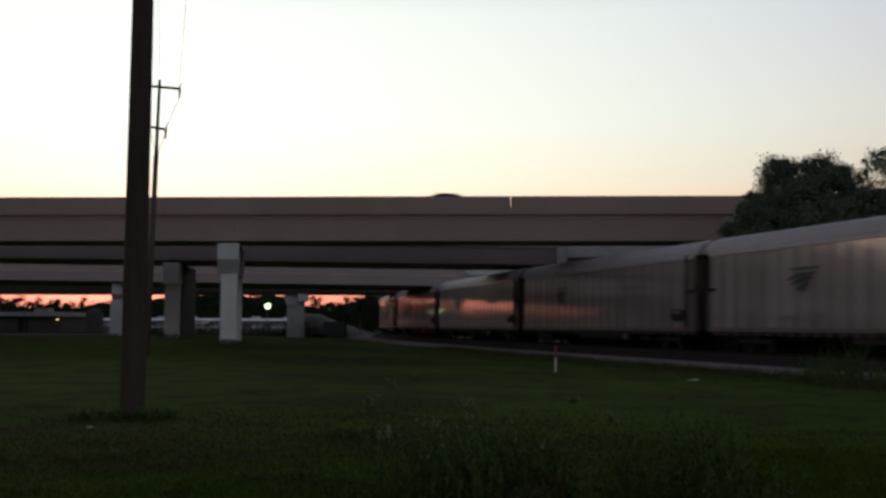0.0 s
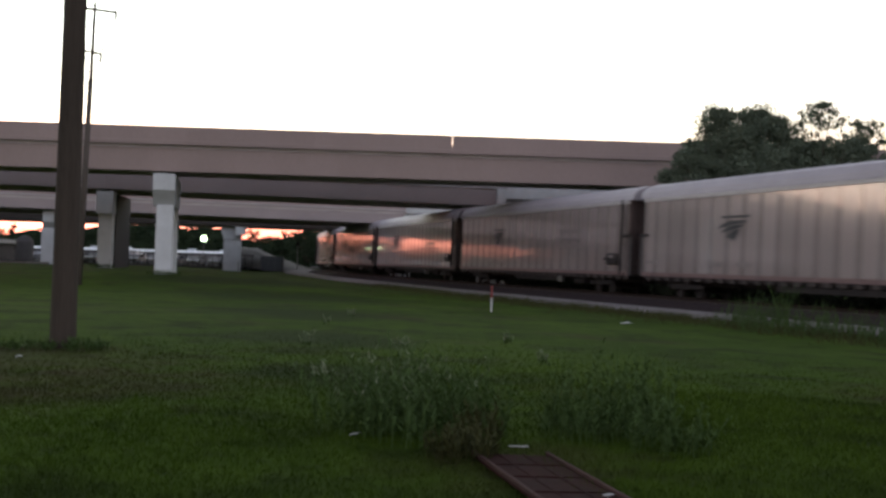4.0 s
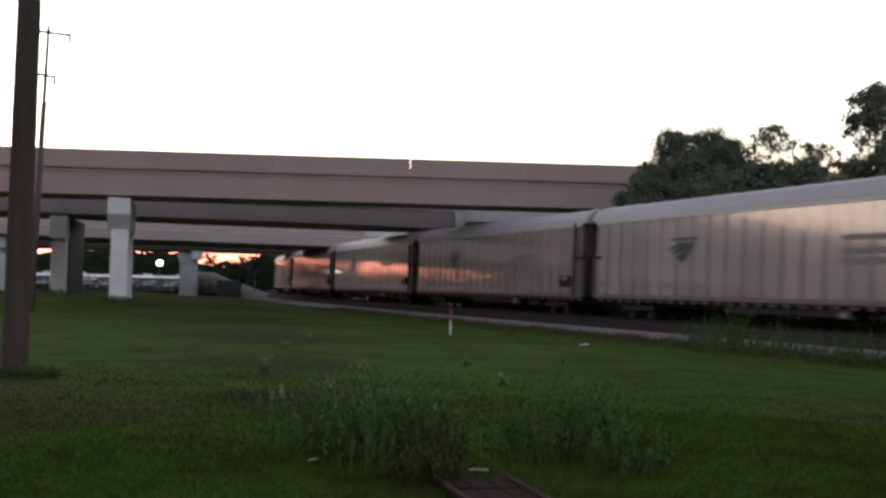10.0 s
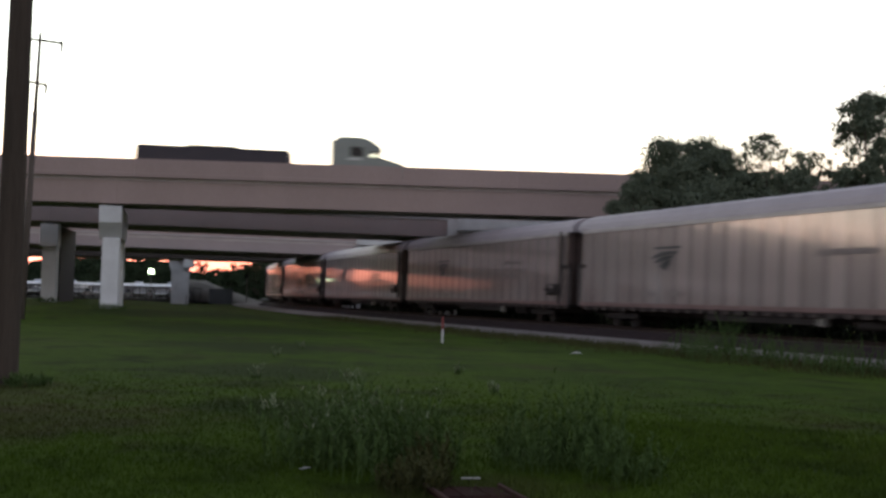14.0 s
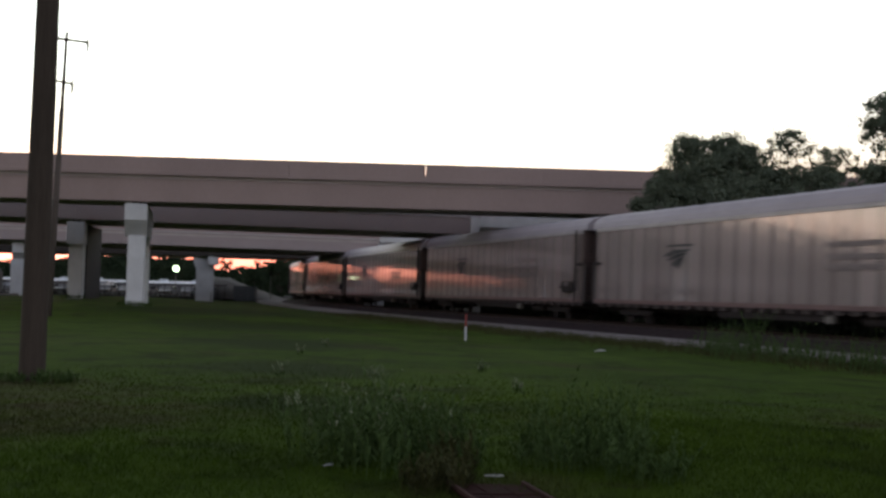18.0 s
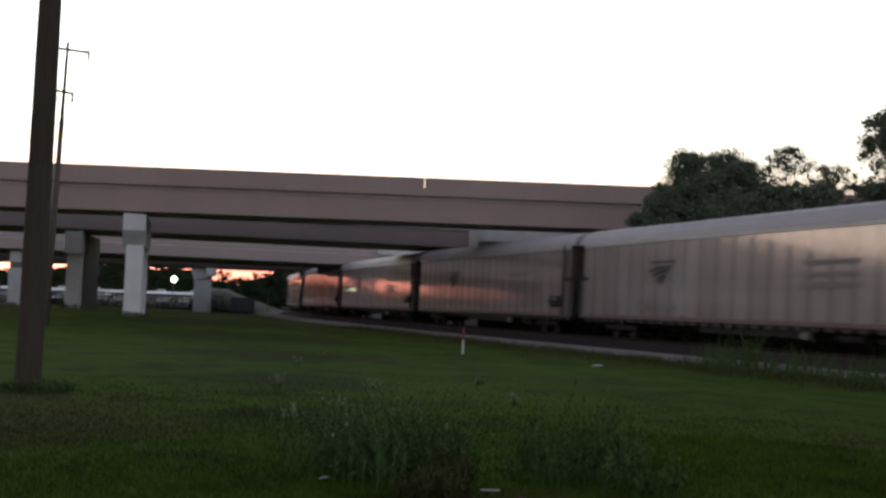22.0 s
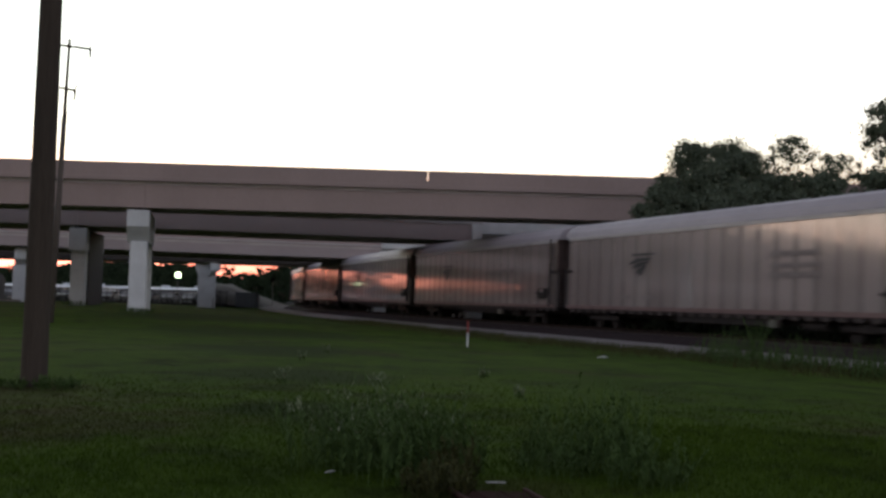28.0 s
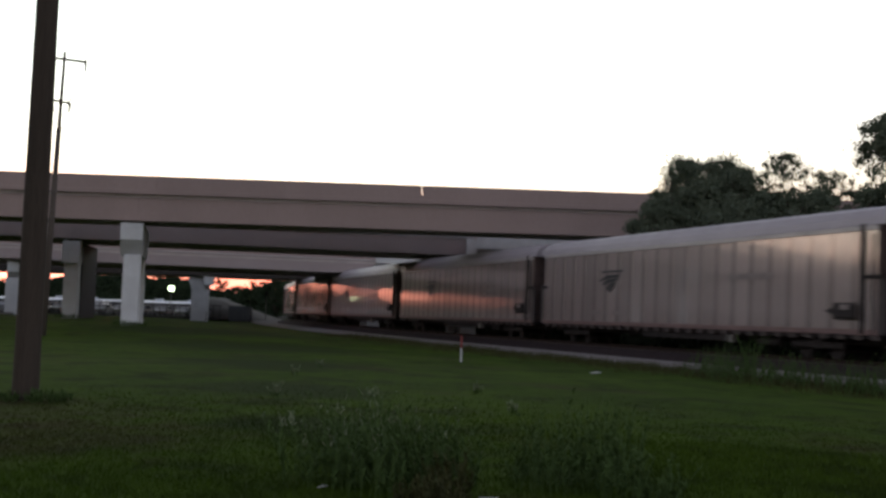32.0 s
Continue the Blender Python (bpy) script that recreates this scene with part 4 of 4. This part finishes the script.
def build_grass():
    rng = np.random.default_rng(51)
    verts, faces = [], []
    count = 0
    while count < 120000:
        u = rng.random()
        d = 5.2 * (28 / 5.2) ** (u ** 0.9)
        if rng.random() < smooth_step(11, 27, d):
            continue
        a = radians(rng.uniform(-33, 31))
        x, y = d * math.sin(a), d * math.cos(a)
        off, s = track_offset(x, y) if d > 20 else (20, 0)
        if off < 6:
            continue
        z = ground_z(x, y) if d > 14 else 0.06 * noise.noise((x * 0.12, y * 0.12, 0.0))
        patch = 0.6 + 0.5 * noise.noise((x * 0.5, y * 0.5, 8.0))
        h = rng.uniform(0.02, 0.045) * (0.7 + patch) * (1 - smooth_step(10, 28, d) * 0.85)
        w = 0.003 + 0.0006 * d
        b = rng.uniform(0, math.pi)
        dx, dy = math.cos(b) * w, math.sin(b) * w
        lx, ly = rng.normal() * h * 0.6, rng.normal() * h * 0.6
        n = len(verts)
        verts += [(x - dx, y - dy, z - 0.02), (x + dx, y + dy, z - 0.02), (x + lx, y + ly, z + h)]
        faces.append((n, n + 1, n + 2))
        count += 1
    tagged(new("grass", raw_mesh("grass", verts, faces, BLADE)), "short green grass blades over the field", "grass", kind="stuff")


def build_dry_belt():
    """Low brownish growth between the mown grass and the gravel strip."""
    rng = np.random.default_rng(57)
    verts, faces = [], []
    for k in range(30000):
        s = -24 + 70 * rng.random() ** 1.3
        aside = -5.2 - abs(rng.normal()) * 1.6
        x, y, head = track_at(s, aside)
        h = rng.uniform(0.05, 0.28) * (1.3 if noise.noise((x * 0.7, y * 0.7, 2.0)) > 0.1 else 0.6)
        w, b = 0.02, rng.uniform(0, math.pi)
        dx, dy, z = math.cos(b) * w, math.sin(b) * w, ground_z(x, y) if k % 8 == 0 else z
        if k % 8 == 0:
            cx, cy = x, y
        x, y = cx + rng.normal() * 0.2, cy + rng.normal() * 0.2
        n = len(verts)
        verts += [(x - dx, y - dy, z - 0.04), (x + dx, y + dy, z - 0.04), (x + rng.normal() * 0.4 * h, y + rng.normal() * 0.4 * h, z + h)]
        faces.append((n, n + 1, n + 2))
    tagged(new("dry_weeds", raw_mesh("dry_weeds", verts, faces, DRY)), "low brownish weeds beside the gravel strip", "weeds", kind="stuff")


def build_marker():
    d = 40.6
    x = 1.0
    z = ground_z(x, d)
    root = thing("marker_post", pose(x, d, z), "slim red and white marker post in the grass", "marker post")
    part("white_base", Shape().tube((0, 0, -0.1), (0, 0, 0.55), 0.042, 0.042, 10), WHITE_CONCRETE, root, "white lower half")
    part("red_top", Shape().tube((0, 0, 0.55), (0, 0, 1.05), 0.046, 0.046, 10), RED, root, "red upper half")


RED = material("red paint", (0.24, 0.035, 0.035), 0.5, scale=3, fine=30, bump=0.02)
RUST = material("rusty red plate", (0.042, 0.017, 0.015), 0.9, color2=(0.02, 0.01, 0.009), scale=3, fine=30, specular=0.05)
WHITE_PAINT = material("white paint", (0.75, 0.75, 0.75), 0.5, color2=(0.6, 0.6, 0.6), scale=1, fine=10, bump=0.02, random_tint=0.08)


# ---- things beyond the bridges ----
GLASS_DARK = material("dark window glass", (0.03, 0.035, 0.04), 0.12, scale=2, fine=10, bump=0.0)
RUBBER = material("tyre rubber", (0.025, 0.025, 0.025), 0.85, scale=4, fine=40)
SILVER = material("dull car paint", (0.2, 0.2, 0.21), 0.4, metal=0.3, scale=1, fine=20, bump=0.0, random_tint=0.6)
TRUCK_PAINT = material("grey-green truck paint", (0.26, 0.285, 0.272), 0.4, color2=(0.2, 0.22, 0.21), scale=1, fine=12, bump=0.0)
TARP = material("dark tarpaulin", (0.06, 0.05, 0.06), 0.8, color2=(0.04, 0.035, 0.045), scale=1.5, fine=14)
ROOF_WHITE = material("white sheet roof", (0.62, 0.65, 0.7), 0.6, color2=(0.5, 0.53, 0.58), scale=0.5, fine=6, bump=0.05)
# wall tone lowered to stand in for the decks' shade over the yard
WALL_DIM = material("wall dimmed for shade", (0.17, 0.16, 0.165), 0.85, scale=0.6, fine=9)
DUMP_GREEN = material("dark painted steel", (0.045, 0.05, 0.055), 0.7, scale=1, fine=12)
PAPER = material("white litter", (0.42, 0.42, 0.41), 0.8, scale=4, fine=30, bump=0.2)
PALE_EDGE = material("worn rusty strip", (0.075, 0.045, 0.04), 0.9, scale=6, fine=40, specular=0.05)
CLEAR_GLASS = material("clear window glass", (0.8, 0.85, 0.82), 0.1, color2=(0.75, 0.8, 0.78), bump=0.0)
CLEAR_GLASS.node_tree.nodes["Principled BSDF"].inputs["Transmission Weight"].default_value = 0.95
CLEAR_GLASS.node_tree.nodes["Principled BSDF"].inputs["IOR"].default_value = 1.05
FLOOD = glow("floodlight lens", (0.75, 1.0, 0.62), 14.0)
WARM = glow("warm door light", (1.0, 0.62, 0.25), 7.0)


def build_parked_car(x, y, z, turn, van):
    """A parked car or van, x forwards."""
    root = thing("parked_van" if van else "parked_car", pose(x, y, z, 0, 0, turn), "white van parked in the lot" if van else "pale car parked in the lot", "van" if van else "car", "parked vehicles")
    paint = WHITE_PAINT if van else SILVER
    if van:
        side = [(-2.5, 0.35), (2.6, 0.35), (2.65, 0.95), (1.9, 1.15), (1.35, 1.95), (1.0, 2.1), (-2.5, 2.1)]
        win = [(0.45, 1.2), (1.65, 1.2), (1.25, 1.85), (0.45, 1.85)]
    else:
        side = [(-2.2, 0.3), (2.2, 0.3), (2.25, 0.75), (1.2, 0.95), (0.5, 1.42), (-1.0, 1.45), (-1.75, 1.0), (-2.2, 0.95)]
        win = [(-1.3, 1.0), (0.9, 1.0), (0.4, 1.36), (-0.9, 1.38)]
    part("body", Shape().prism(side, "y", -0.88, 0.88), paint, root)
    for s in (-1, 1):
        part("side_window", Shape().prism(win, "y", s * 0.885 - 0.01, s * 0.885 + 0.01), GLASS_DARK, root)
        for wx in (-1.4, 1.4):
            part("wheel", Shape().tube((wx, s * 0.9, 0.32), (wx, s * 0.68, 0.32), 0.32, n=14), RUBBER, root)


def build_yard():
    lot = Shape().box(-105, -33, 150, 262, 0.0, 0.42)
    tagged(new("parking_lot", lot.mesh("parking_lot", ASPHALT)), "dark asphalt parking lot beyond the bridges", "parking lot", kind="structure")
    tagged(new("gravel_drive", Shape().box(-110, -47, 106, 112, 0.0, 0.6).mesh("gravel_drive", GRAVEL)), "pale gravel drive beyond the grass", "gravel drive", kind="structure")
    rng = np.random.default_rng(77)
    for k in range(15):
        build_parked_car(-82 + k * 3.3 + rng.uniform(-0.3, 0.3), 168 + rng.uniform(-0.6, 0.6), 0.42, 90 + rng.uniform(-3, 3), k % 7 == 1)
    for k in range(9):
        build_parked_car(-60 + k * 3.1, 152.5 + rng.uniform(-0.4, 0.4), 0.42, -90 + rng.uniform(-3, 3), False)
    # long low white shed behind the cars
    shed = thing("long_shed", pose(-56, 186, 0.42), "long low shed with a white sheet roof", "shed")
    part("wall", Shape().box(-26, 15, 0, 9, 0, 2.0), WALL_DIM, shed)
    part("roof", Shape().prism([(-0.6, 1.95), (4.5, 2.35), (9.6, 1.95), (9.6, 2.1), (4.5, 2.5), (-0.6, 2.1)], "x", -26.5, 15.5), ROOF_WHITE, shed, "white sheet roof")
    for k in range(6):
        part("roof_vent", Shape().box(-22 + k * 6.2, -20.6 + k * 6.2, 3.6, 4.8, 2.3, 2.85, 0.08), ROOF_WHITE, shed)
    # white-roofed building on the left
    house = thing("low_building", pose(-80, 140, 0.5), "low building with white roof edge and lit doors", "building")
    part("wall", Shape().box(-22, 12.5, 0.6, 12, 0, 2.25), WALL_DIM, house)
    part("roof", Shape().box(-22.6, 13.2, 0, 12.6, 2.25, 2.9, 0.05), ROOF_WHITE, house, "thick white roof edge")
    for k, x in enumerate((-15, -8, -1, 6)):
        part("door", Shape().box(x, x + 1.4, 0.55, 0.62, 0, 2.0), DUMP_GREEN, house)
    for x in (-2, 6.5):
        part("roof_unit", Shape().box(x, x + 2.2, 4, 6, 2.9, 3.5, 0.06), ROOF_WHITE, house, "pale roof air unit")
    for x, z in ((1.7, 0.87), (11.9, 1.8)):
        part("door_light", Shape().tube((x, 0.42, z), (x, 0.56, z), 0.13 if x > 5 else 0.3, n=10), WARM, house, "glowing warm door light")
    tank = thing("pale_tank", pose(-63.2, 142, 0.5), "pale domed tank beside the low building", "tank")
    part("shell", Shape().tube((0, 0, 0), (0, 0, 2.7), 1.2, 1.2, 16).tube((0, 0, 2.7), (0, 0, 3.3), 1.2, 0.8, 16).tube((0, 0, 3.3), (0, 0, 3.55), 0.8, 0.2, 16), WALL_DIM, tank, smooth=False)
    # fence before the lot
    fence = thing("yard_fence", Matrix(), "dark post-and-rail yard fence", "fence")
    for k in range(44):
        x = -74 + k * 0.98
        part("post", Shape().box(x - 0.035, x + 0.035, 147.97, 148.03, 0.1, 2.3, 0.008), DARK_STEEL, fence)
    for z in (2.15,):
        part("rail", Shape().box(-74.5, -31.5, 147.97, 148.03, z - 0.04, z + 0.04, 0.01), DARK_STEEL, fence)
    # floodlight
    flood = thing("floodlight", pose(-42.3, 160, 0.4), "bright greenish-white floodlight on a pole", "floodlight")
    part("mast", Shape().tube((0, 0, 0), (0, 0, 4.4), 0.09, 0.07, 10), GREY_STEEL, flood)
    # housing and lens drawn wide: the lamp's glare is put into their size
    part("housing", Shape().tube((0, 0.35, 4.35), (0, 0.0, 4.3), 0.2, 0.5, 18), GREY_STEEL, flood)
    part("lens", Shape().tube((0, 0.0, 4.3), (0, -0.1, 4.285), 0.48, 0.4, 18), FLOOD, flood, "glowing floodlight lens, widened for glare")
    # dumpster, mound, signal mast, small posts
    bin_ = thing("dumpster", pose(-23.2, 119, 0.2, 0, 0, 4), "dark steel dumpster beyond the grass", "dumpster")
    part("box", Shape().prism([(-0.9, 0.1), (0.9, 0.1), (1.05, 1.75), (-1.05, 1.75)], "x", -1.25, 1.25), DUMP_GREEN, bin_)
    part("lid", Shape().box(-1.3, 1.3, -1.1, 1.1, 1.76, 1.84, 0.02), DUMP_GREEN, bin_)
    for k in range(4):
        part("rib", Shape().box(-1.2 + k * 0.77, -1.1 + k * 0.77, -1.08, -0.95, 0.2, 1.74, 0.01), DUMP_GREEN, bin_)
    mast = thing("signal_mast", pose(-25.5, 150, 0.3), "slim grey signal mast by the track", "signal mast")
    part("pole", Shape().tube((0, 0, 0), (0, 0, 4.1), 0.1, 0.08, 10), GREY_STEEL, mast)
    part("head", Shape().box(-0.25, 0.25, -0.15, 0.1, 3.5, 4.2, 0.04), DARK_STEEL, mast)
    for x, y, top in ((-27.0, 118, 1.2), (-75.5, 138, 5.5), (-72.0, 138.5, 6.2), (-67.4, 165, 7.2)):
        post = thing("thin_post", pose(x, y, 0.2), "thin grey post beyond the grass", "post", "thin posts")
        part("shaft", Shape().tube((0, 0, -0.1), (0, 0, top - 0.2), 0.07, 0.05, 8), GREY_STEEL, post)
        part("cap", Shape().tube((0, 0, top - 0.2), (0, 0, top - 0.14), 0.09, 0.04, 8), GREY_STEEL, post)
    verts, faces, n = [], [], 25
    for j in range(n):
        for i in range(n):
            u, v = i / (n - 1), j / (n - 1)
            x, y = -39 + 14 * u, 152 + 16 * v
            h = 3.2 * math.sin(math.pi * v) ** 0.6 * smooth_step(0, 0.18, u) * min(1.0, max(0.0, (1 - u) / 0.65)) * (1 + 0.15 * noise.noise((x * 0.6, y * 0.6, 2)))
            verts.append((x, y, 0.2 + h))
    faces = [(j * n + i, j * n + i + 1, (j + 1) * n + i + 1, (j + 1) * n + i) for j in range(n - 1) for i in range(n - 1)]
    tagged(new("gravel_mound", raw_mesh("gravel_mound", verts, faces, SPOIL, True)), "long dull grey gravel mound beside the track", "gravel mound")


# ---- small things in the grass ----
def build_litter():
    panel = thing("rusty_panel", pose(0.86, 7.55, 0.02, 0, 2, 15), "rusty red steel panel with pale edge strips in the grass", "steel panel")
    part("sheet", Shape().box(-0.56, 0.12, -1.0, 0.95, 0, 0.02, 0.004), RUST, panel)
    for x in (-0.54, 0.1):
        part("edge_strip", Shape().box(x - 0.018, x + 0.018, -1.0, 0.95, 0.02, 0.05, 0.006), PALE_EDGE, panel, "pale worn edge strip")
    for x in (-0.33, -0.11):
        part("seam_strip", Shape().box(x - 0.01, x + 0.01, -1.0, 0.95, 0.019, 0.027, 0.003), RUST, panel)
    for y in (-0.45, 0.05, 0.5):
        part("cross_strip", Shape().box(-0.52, 0.08, y - 0.01, y + 0.01, 0.0195, 0.029, 0.003), RUST, panel)
    bar = new("white_stick", Shape().box(-0.085, 0.085, -0.008, 0.008, 0, 0.014, 0.003).mesh("white_stick", PAPER))
    bar.matrix_basis = pose(0.49, 8.75, 0.05, 0, 0, 4)
    tagged(bar, "short white stick lying in the grass", "stick")
    for x, y, w, l in ((-0.98, 9.15, 0.025, 0.06), (5.5, 34.8, 0.12, 0.24), (-6.7, 15.0, 0.05, 0.07), (1.02, 7.05, 0.03, 0.06)):
        sh = Shape()
        p = [(-l, -w * 0.6, 0.01), (l * 0.8, -w, 0.03), (l, w * 0.7, 0.02), (-l * 0.7, w, 0.015), (0.1 * l, 0, 0.02 + w * 0.5)]
        sh.add(p, [(0, 1, 4), (1, 2, 4), (2, 3, 4), (3, 0, 4), (3, 2, 1, 0)])
        ob = new("paper_scrap", sh.mesh("paper_scrap", PAPER))
        ob.matrix_basis = pose(x, y, ground_z(x, y) + 0.02, 0, 0, 20)
        tagged(ob, "crumpled white paper scrap in the grass", "litter", "paper scraps")


# ---- vehicles on the near bridge, x forwards ----
def build_wheel(parent, x, y, r, w):
    tyre = part("tyre", Shape().tube((x, y - w / 2, r), (x, y + w / 2, r), r, n=20), RUBBER, parent)
    part("rim", Shape().tube((x, y - w / 2 - 0.01, r), (x, y + w / 2 + 0.01, r), r * 0.55, n=14), GREY_STEEL, tyre)


def build_truck():
    cab = thing("tractor_truck", Matrix(), "grey-green sleeper tractor truck driving over the bridge", "truck")
    part("sleeper", Shape().prism([(0.0, 0.95), (2.5, 0.95), (2.5, 3.36), (1.95, 3.5), (0.25, 3.52), (0.0, 3.3)], "y", -1.15, 1.15), TRUCK_PAINT, cab)
    part("roof_cap", Shape().prism([(2.5, 2.56), (3.1, 2.52), (3.42, 2.66), (3.4, 2.74), (3.02, 3.05), (2.5, 3.36)], "y", -1.12, 1.12), TRUCK_PAINT, cab, "curved roof with a sun visor")
    part("bonnet", Shape().prism([(2.5, 0.95), (4.9, 0.8), (5.25, 0.9), (5.25, 1.4), (4.9, 1.62), (3.4, 2.06), (2.5, 2.1)], "y", -1.1, 1.1), TRUCK_PAINT, cab, "sloping bonnet")
    for s in (-1, 1):
        y = s * 1.16
        part("pillar", Shape().tube((3.36, s * 1.05, 2.05), (3.12, s * 1.05, 2.56), 0.045, n=6), DARK_STEEL, cab)
        part("side_window", Shape().prism([(2.52, 2.1), (3.3, 2.07), (3.1, 2.52), (2.52, 2.56)], "y", s * 1.07 - 0.006, s * 1.07 + 0.006), CLEAR_GLASS, cab, "clear side window")
        part("sleeper_panel", Shape().box(1.1, 2.0, y - 0.012, y + 0.012, 2.1, 2.8, 0.005), GLASS_DARK, cab, "dark sleeper side panel")
        part("side_stripe", Shape().box(0.9, 1.9, y - 0.011, y + 0.011, 1.86, 1.98, 0.004), WHITE_PAINT, cab, "pale stripe")
        part("rear_fairing", Shape().prism([(-0.3, 1.0), (0.02, 1.0), (0.02, 3.3), (-0.3, 3.22)], "y", s * 1.1 - 0.02, s * 1.1 + 0.02), TRUCK_PAINT, cab)
        part("mirror", Shape().box(3.0, 3.08, s * 1.38 - 0.1, s * 1.38 + 0.1, 2.0, 2.5, 0.03), DARK_STEEL, cab)
        part("exhaust_stack", Shape().tube((-0.25, s * 0.9, 1.0), (-0.25, s * 0.9, 3.2), 0.09, n=10), GREY_STEEL, cab)
        part("fender", Shape().box(3.6, 4.9, s * 1.1 - 0.1, s * 1.1 + 0.1, 0.5, 1.1, 0.08), TRUCK_PAINT, cab)
    part("windscreen", Shape().prism([(3.34, 2.08), (3.36, 2.08), (3.14, 2.54), (3.12, 2.54)], "y", -1.0, 1.0), CLEAR_GLASS, cab)
    part("chassis", Shape().box(-3.2, 5.1, -0.45, 0.45, 0.65, 0.95, 0.03), DARK_STEEL, cab)
    for x in (4.2, -1.3, -2.6):
        for y in (-1.0, 1.0):
            build_wheel(cab, x, y, 0.5, 0.3)
    trailer = thing("flat_trailer", Matrix(), "flatbed trailer with a dark tarpaulin-covered load", "trailer")
    part("bed", Shape().box(-14.4, -2.9, -1.25, 1.25, 1.15, 1.35, 0.03), DARK_STEEL, trailer)
    load = [(-14.4, 1.35), (-3.35, 1.35), (-3.35, 2.3), (-3.5, 2.36), (-6.9, 2.4), (-7.1, 2.52), (-10.6, 2.56), (-10.8, 2.45), (-14.1, 2.5), (-14.3, 2.4)]
    part("covered_load", Shape().prism(load, "y", -1.22, 1.22), TARP, trailer, "dark covered load with a raised middle")
    for x in (-12.8, -11.5):
        for y in (-1.0, 1.0):
            build_wheel(trailer, x, y, 0.5, 0.3)
    part("landing_leg", Shape().box(-5.1, -4.9, -0.8, -0.65, 0.2, 1.15).box(-5.1, -4.9, 0.65, 0.8, 0.2, 1.15), DARK_STEEL, trailer)
    return cab, trailer


def build_suv():
    car = thing("suv", Matrix(), "dark sport-utility car driving over the bridge", "car")
    part("body", Shape().prism([(-2.3, 0.35), (2.3, 0.35), (2.35, 0.95), (1.1, 1.1), (-2.3, 1.1)], "y", -0.95, 0.95), DUMP_GREEN, car)
    part("cabin", Shape().prism([(-2.2, 1.1), (1.1, 1.1), (0.55, 1.72), (0.1, 1.86), (-1.3, 1.9), (-1.75, 1.78)], "y", -0.82, 0.82), GLASS_DARK, car)
    part("roof", Shape().prism([(-1.75, 1.8), (0.4, 1.79), (0.0, 1.92), (-1.2, 1.96)], "y", -0.78, 0.78), DUMP_GREEN, car)
    for x in (-1.4, 1.45):
        for y in (-0.85, 0.85):
            build_wheel(car, x, y, 0.37, 0.24)
    return car


def bridge_pose(x, inside):
    """On the near bridge's road, that many metres in from its near edge."""
    a, k = radians(2.2), radians(2.4)
    y = 71.0 + x * math.sin(a) + inside * math.cos(k)
    return pose(x * math.cos(a) - inside * math.sin(a), y, 9.56 + inside * math.sin(k), 2.4, 0, 2.2)


# ---- keyed things ----
def motions():
    steps = [i * 0.5 for i in range(65)]
    for c, car in TRAIN:
        walk(car, [(t, car_pose(c, t)) for t in steps])
    cab, trailer, suv = ROAD
    for ob in (cab, trailer):
        walk(ob, [(t, bridge_pose(-20.4 + 17.7 * (t - 13.2), 3.6)) for t in (0, 16, 32)])
    walk(suv, [(t, bridge_pose(-5.5 + 16.95 * t if t < 10 else 164.0 + 7 * (t - 10), 6.2)) for t in (0, 5, 10, 20, 32)])


build_ground()
build_track()
build_bridges()
build_train()
build_near_pole()
build_far_pole()
build_wires()
build_trees()
build_far_woods()
build_yard()
build_weeds()
build_marker()
build_litter()
ROAD = (*build_truck(), build_suv())
build_grass()
build_dry_belt()
motions()
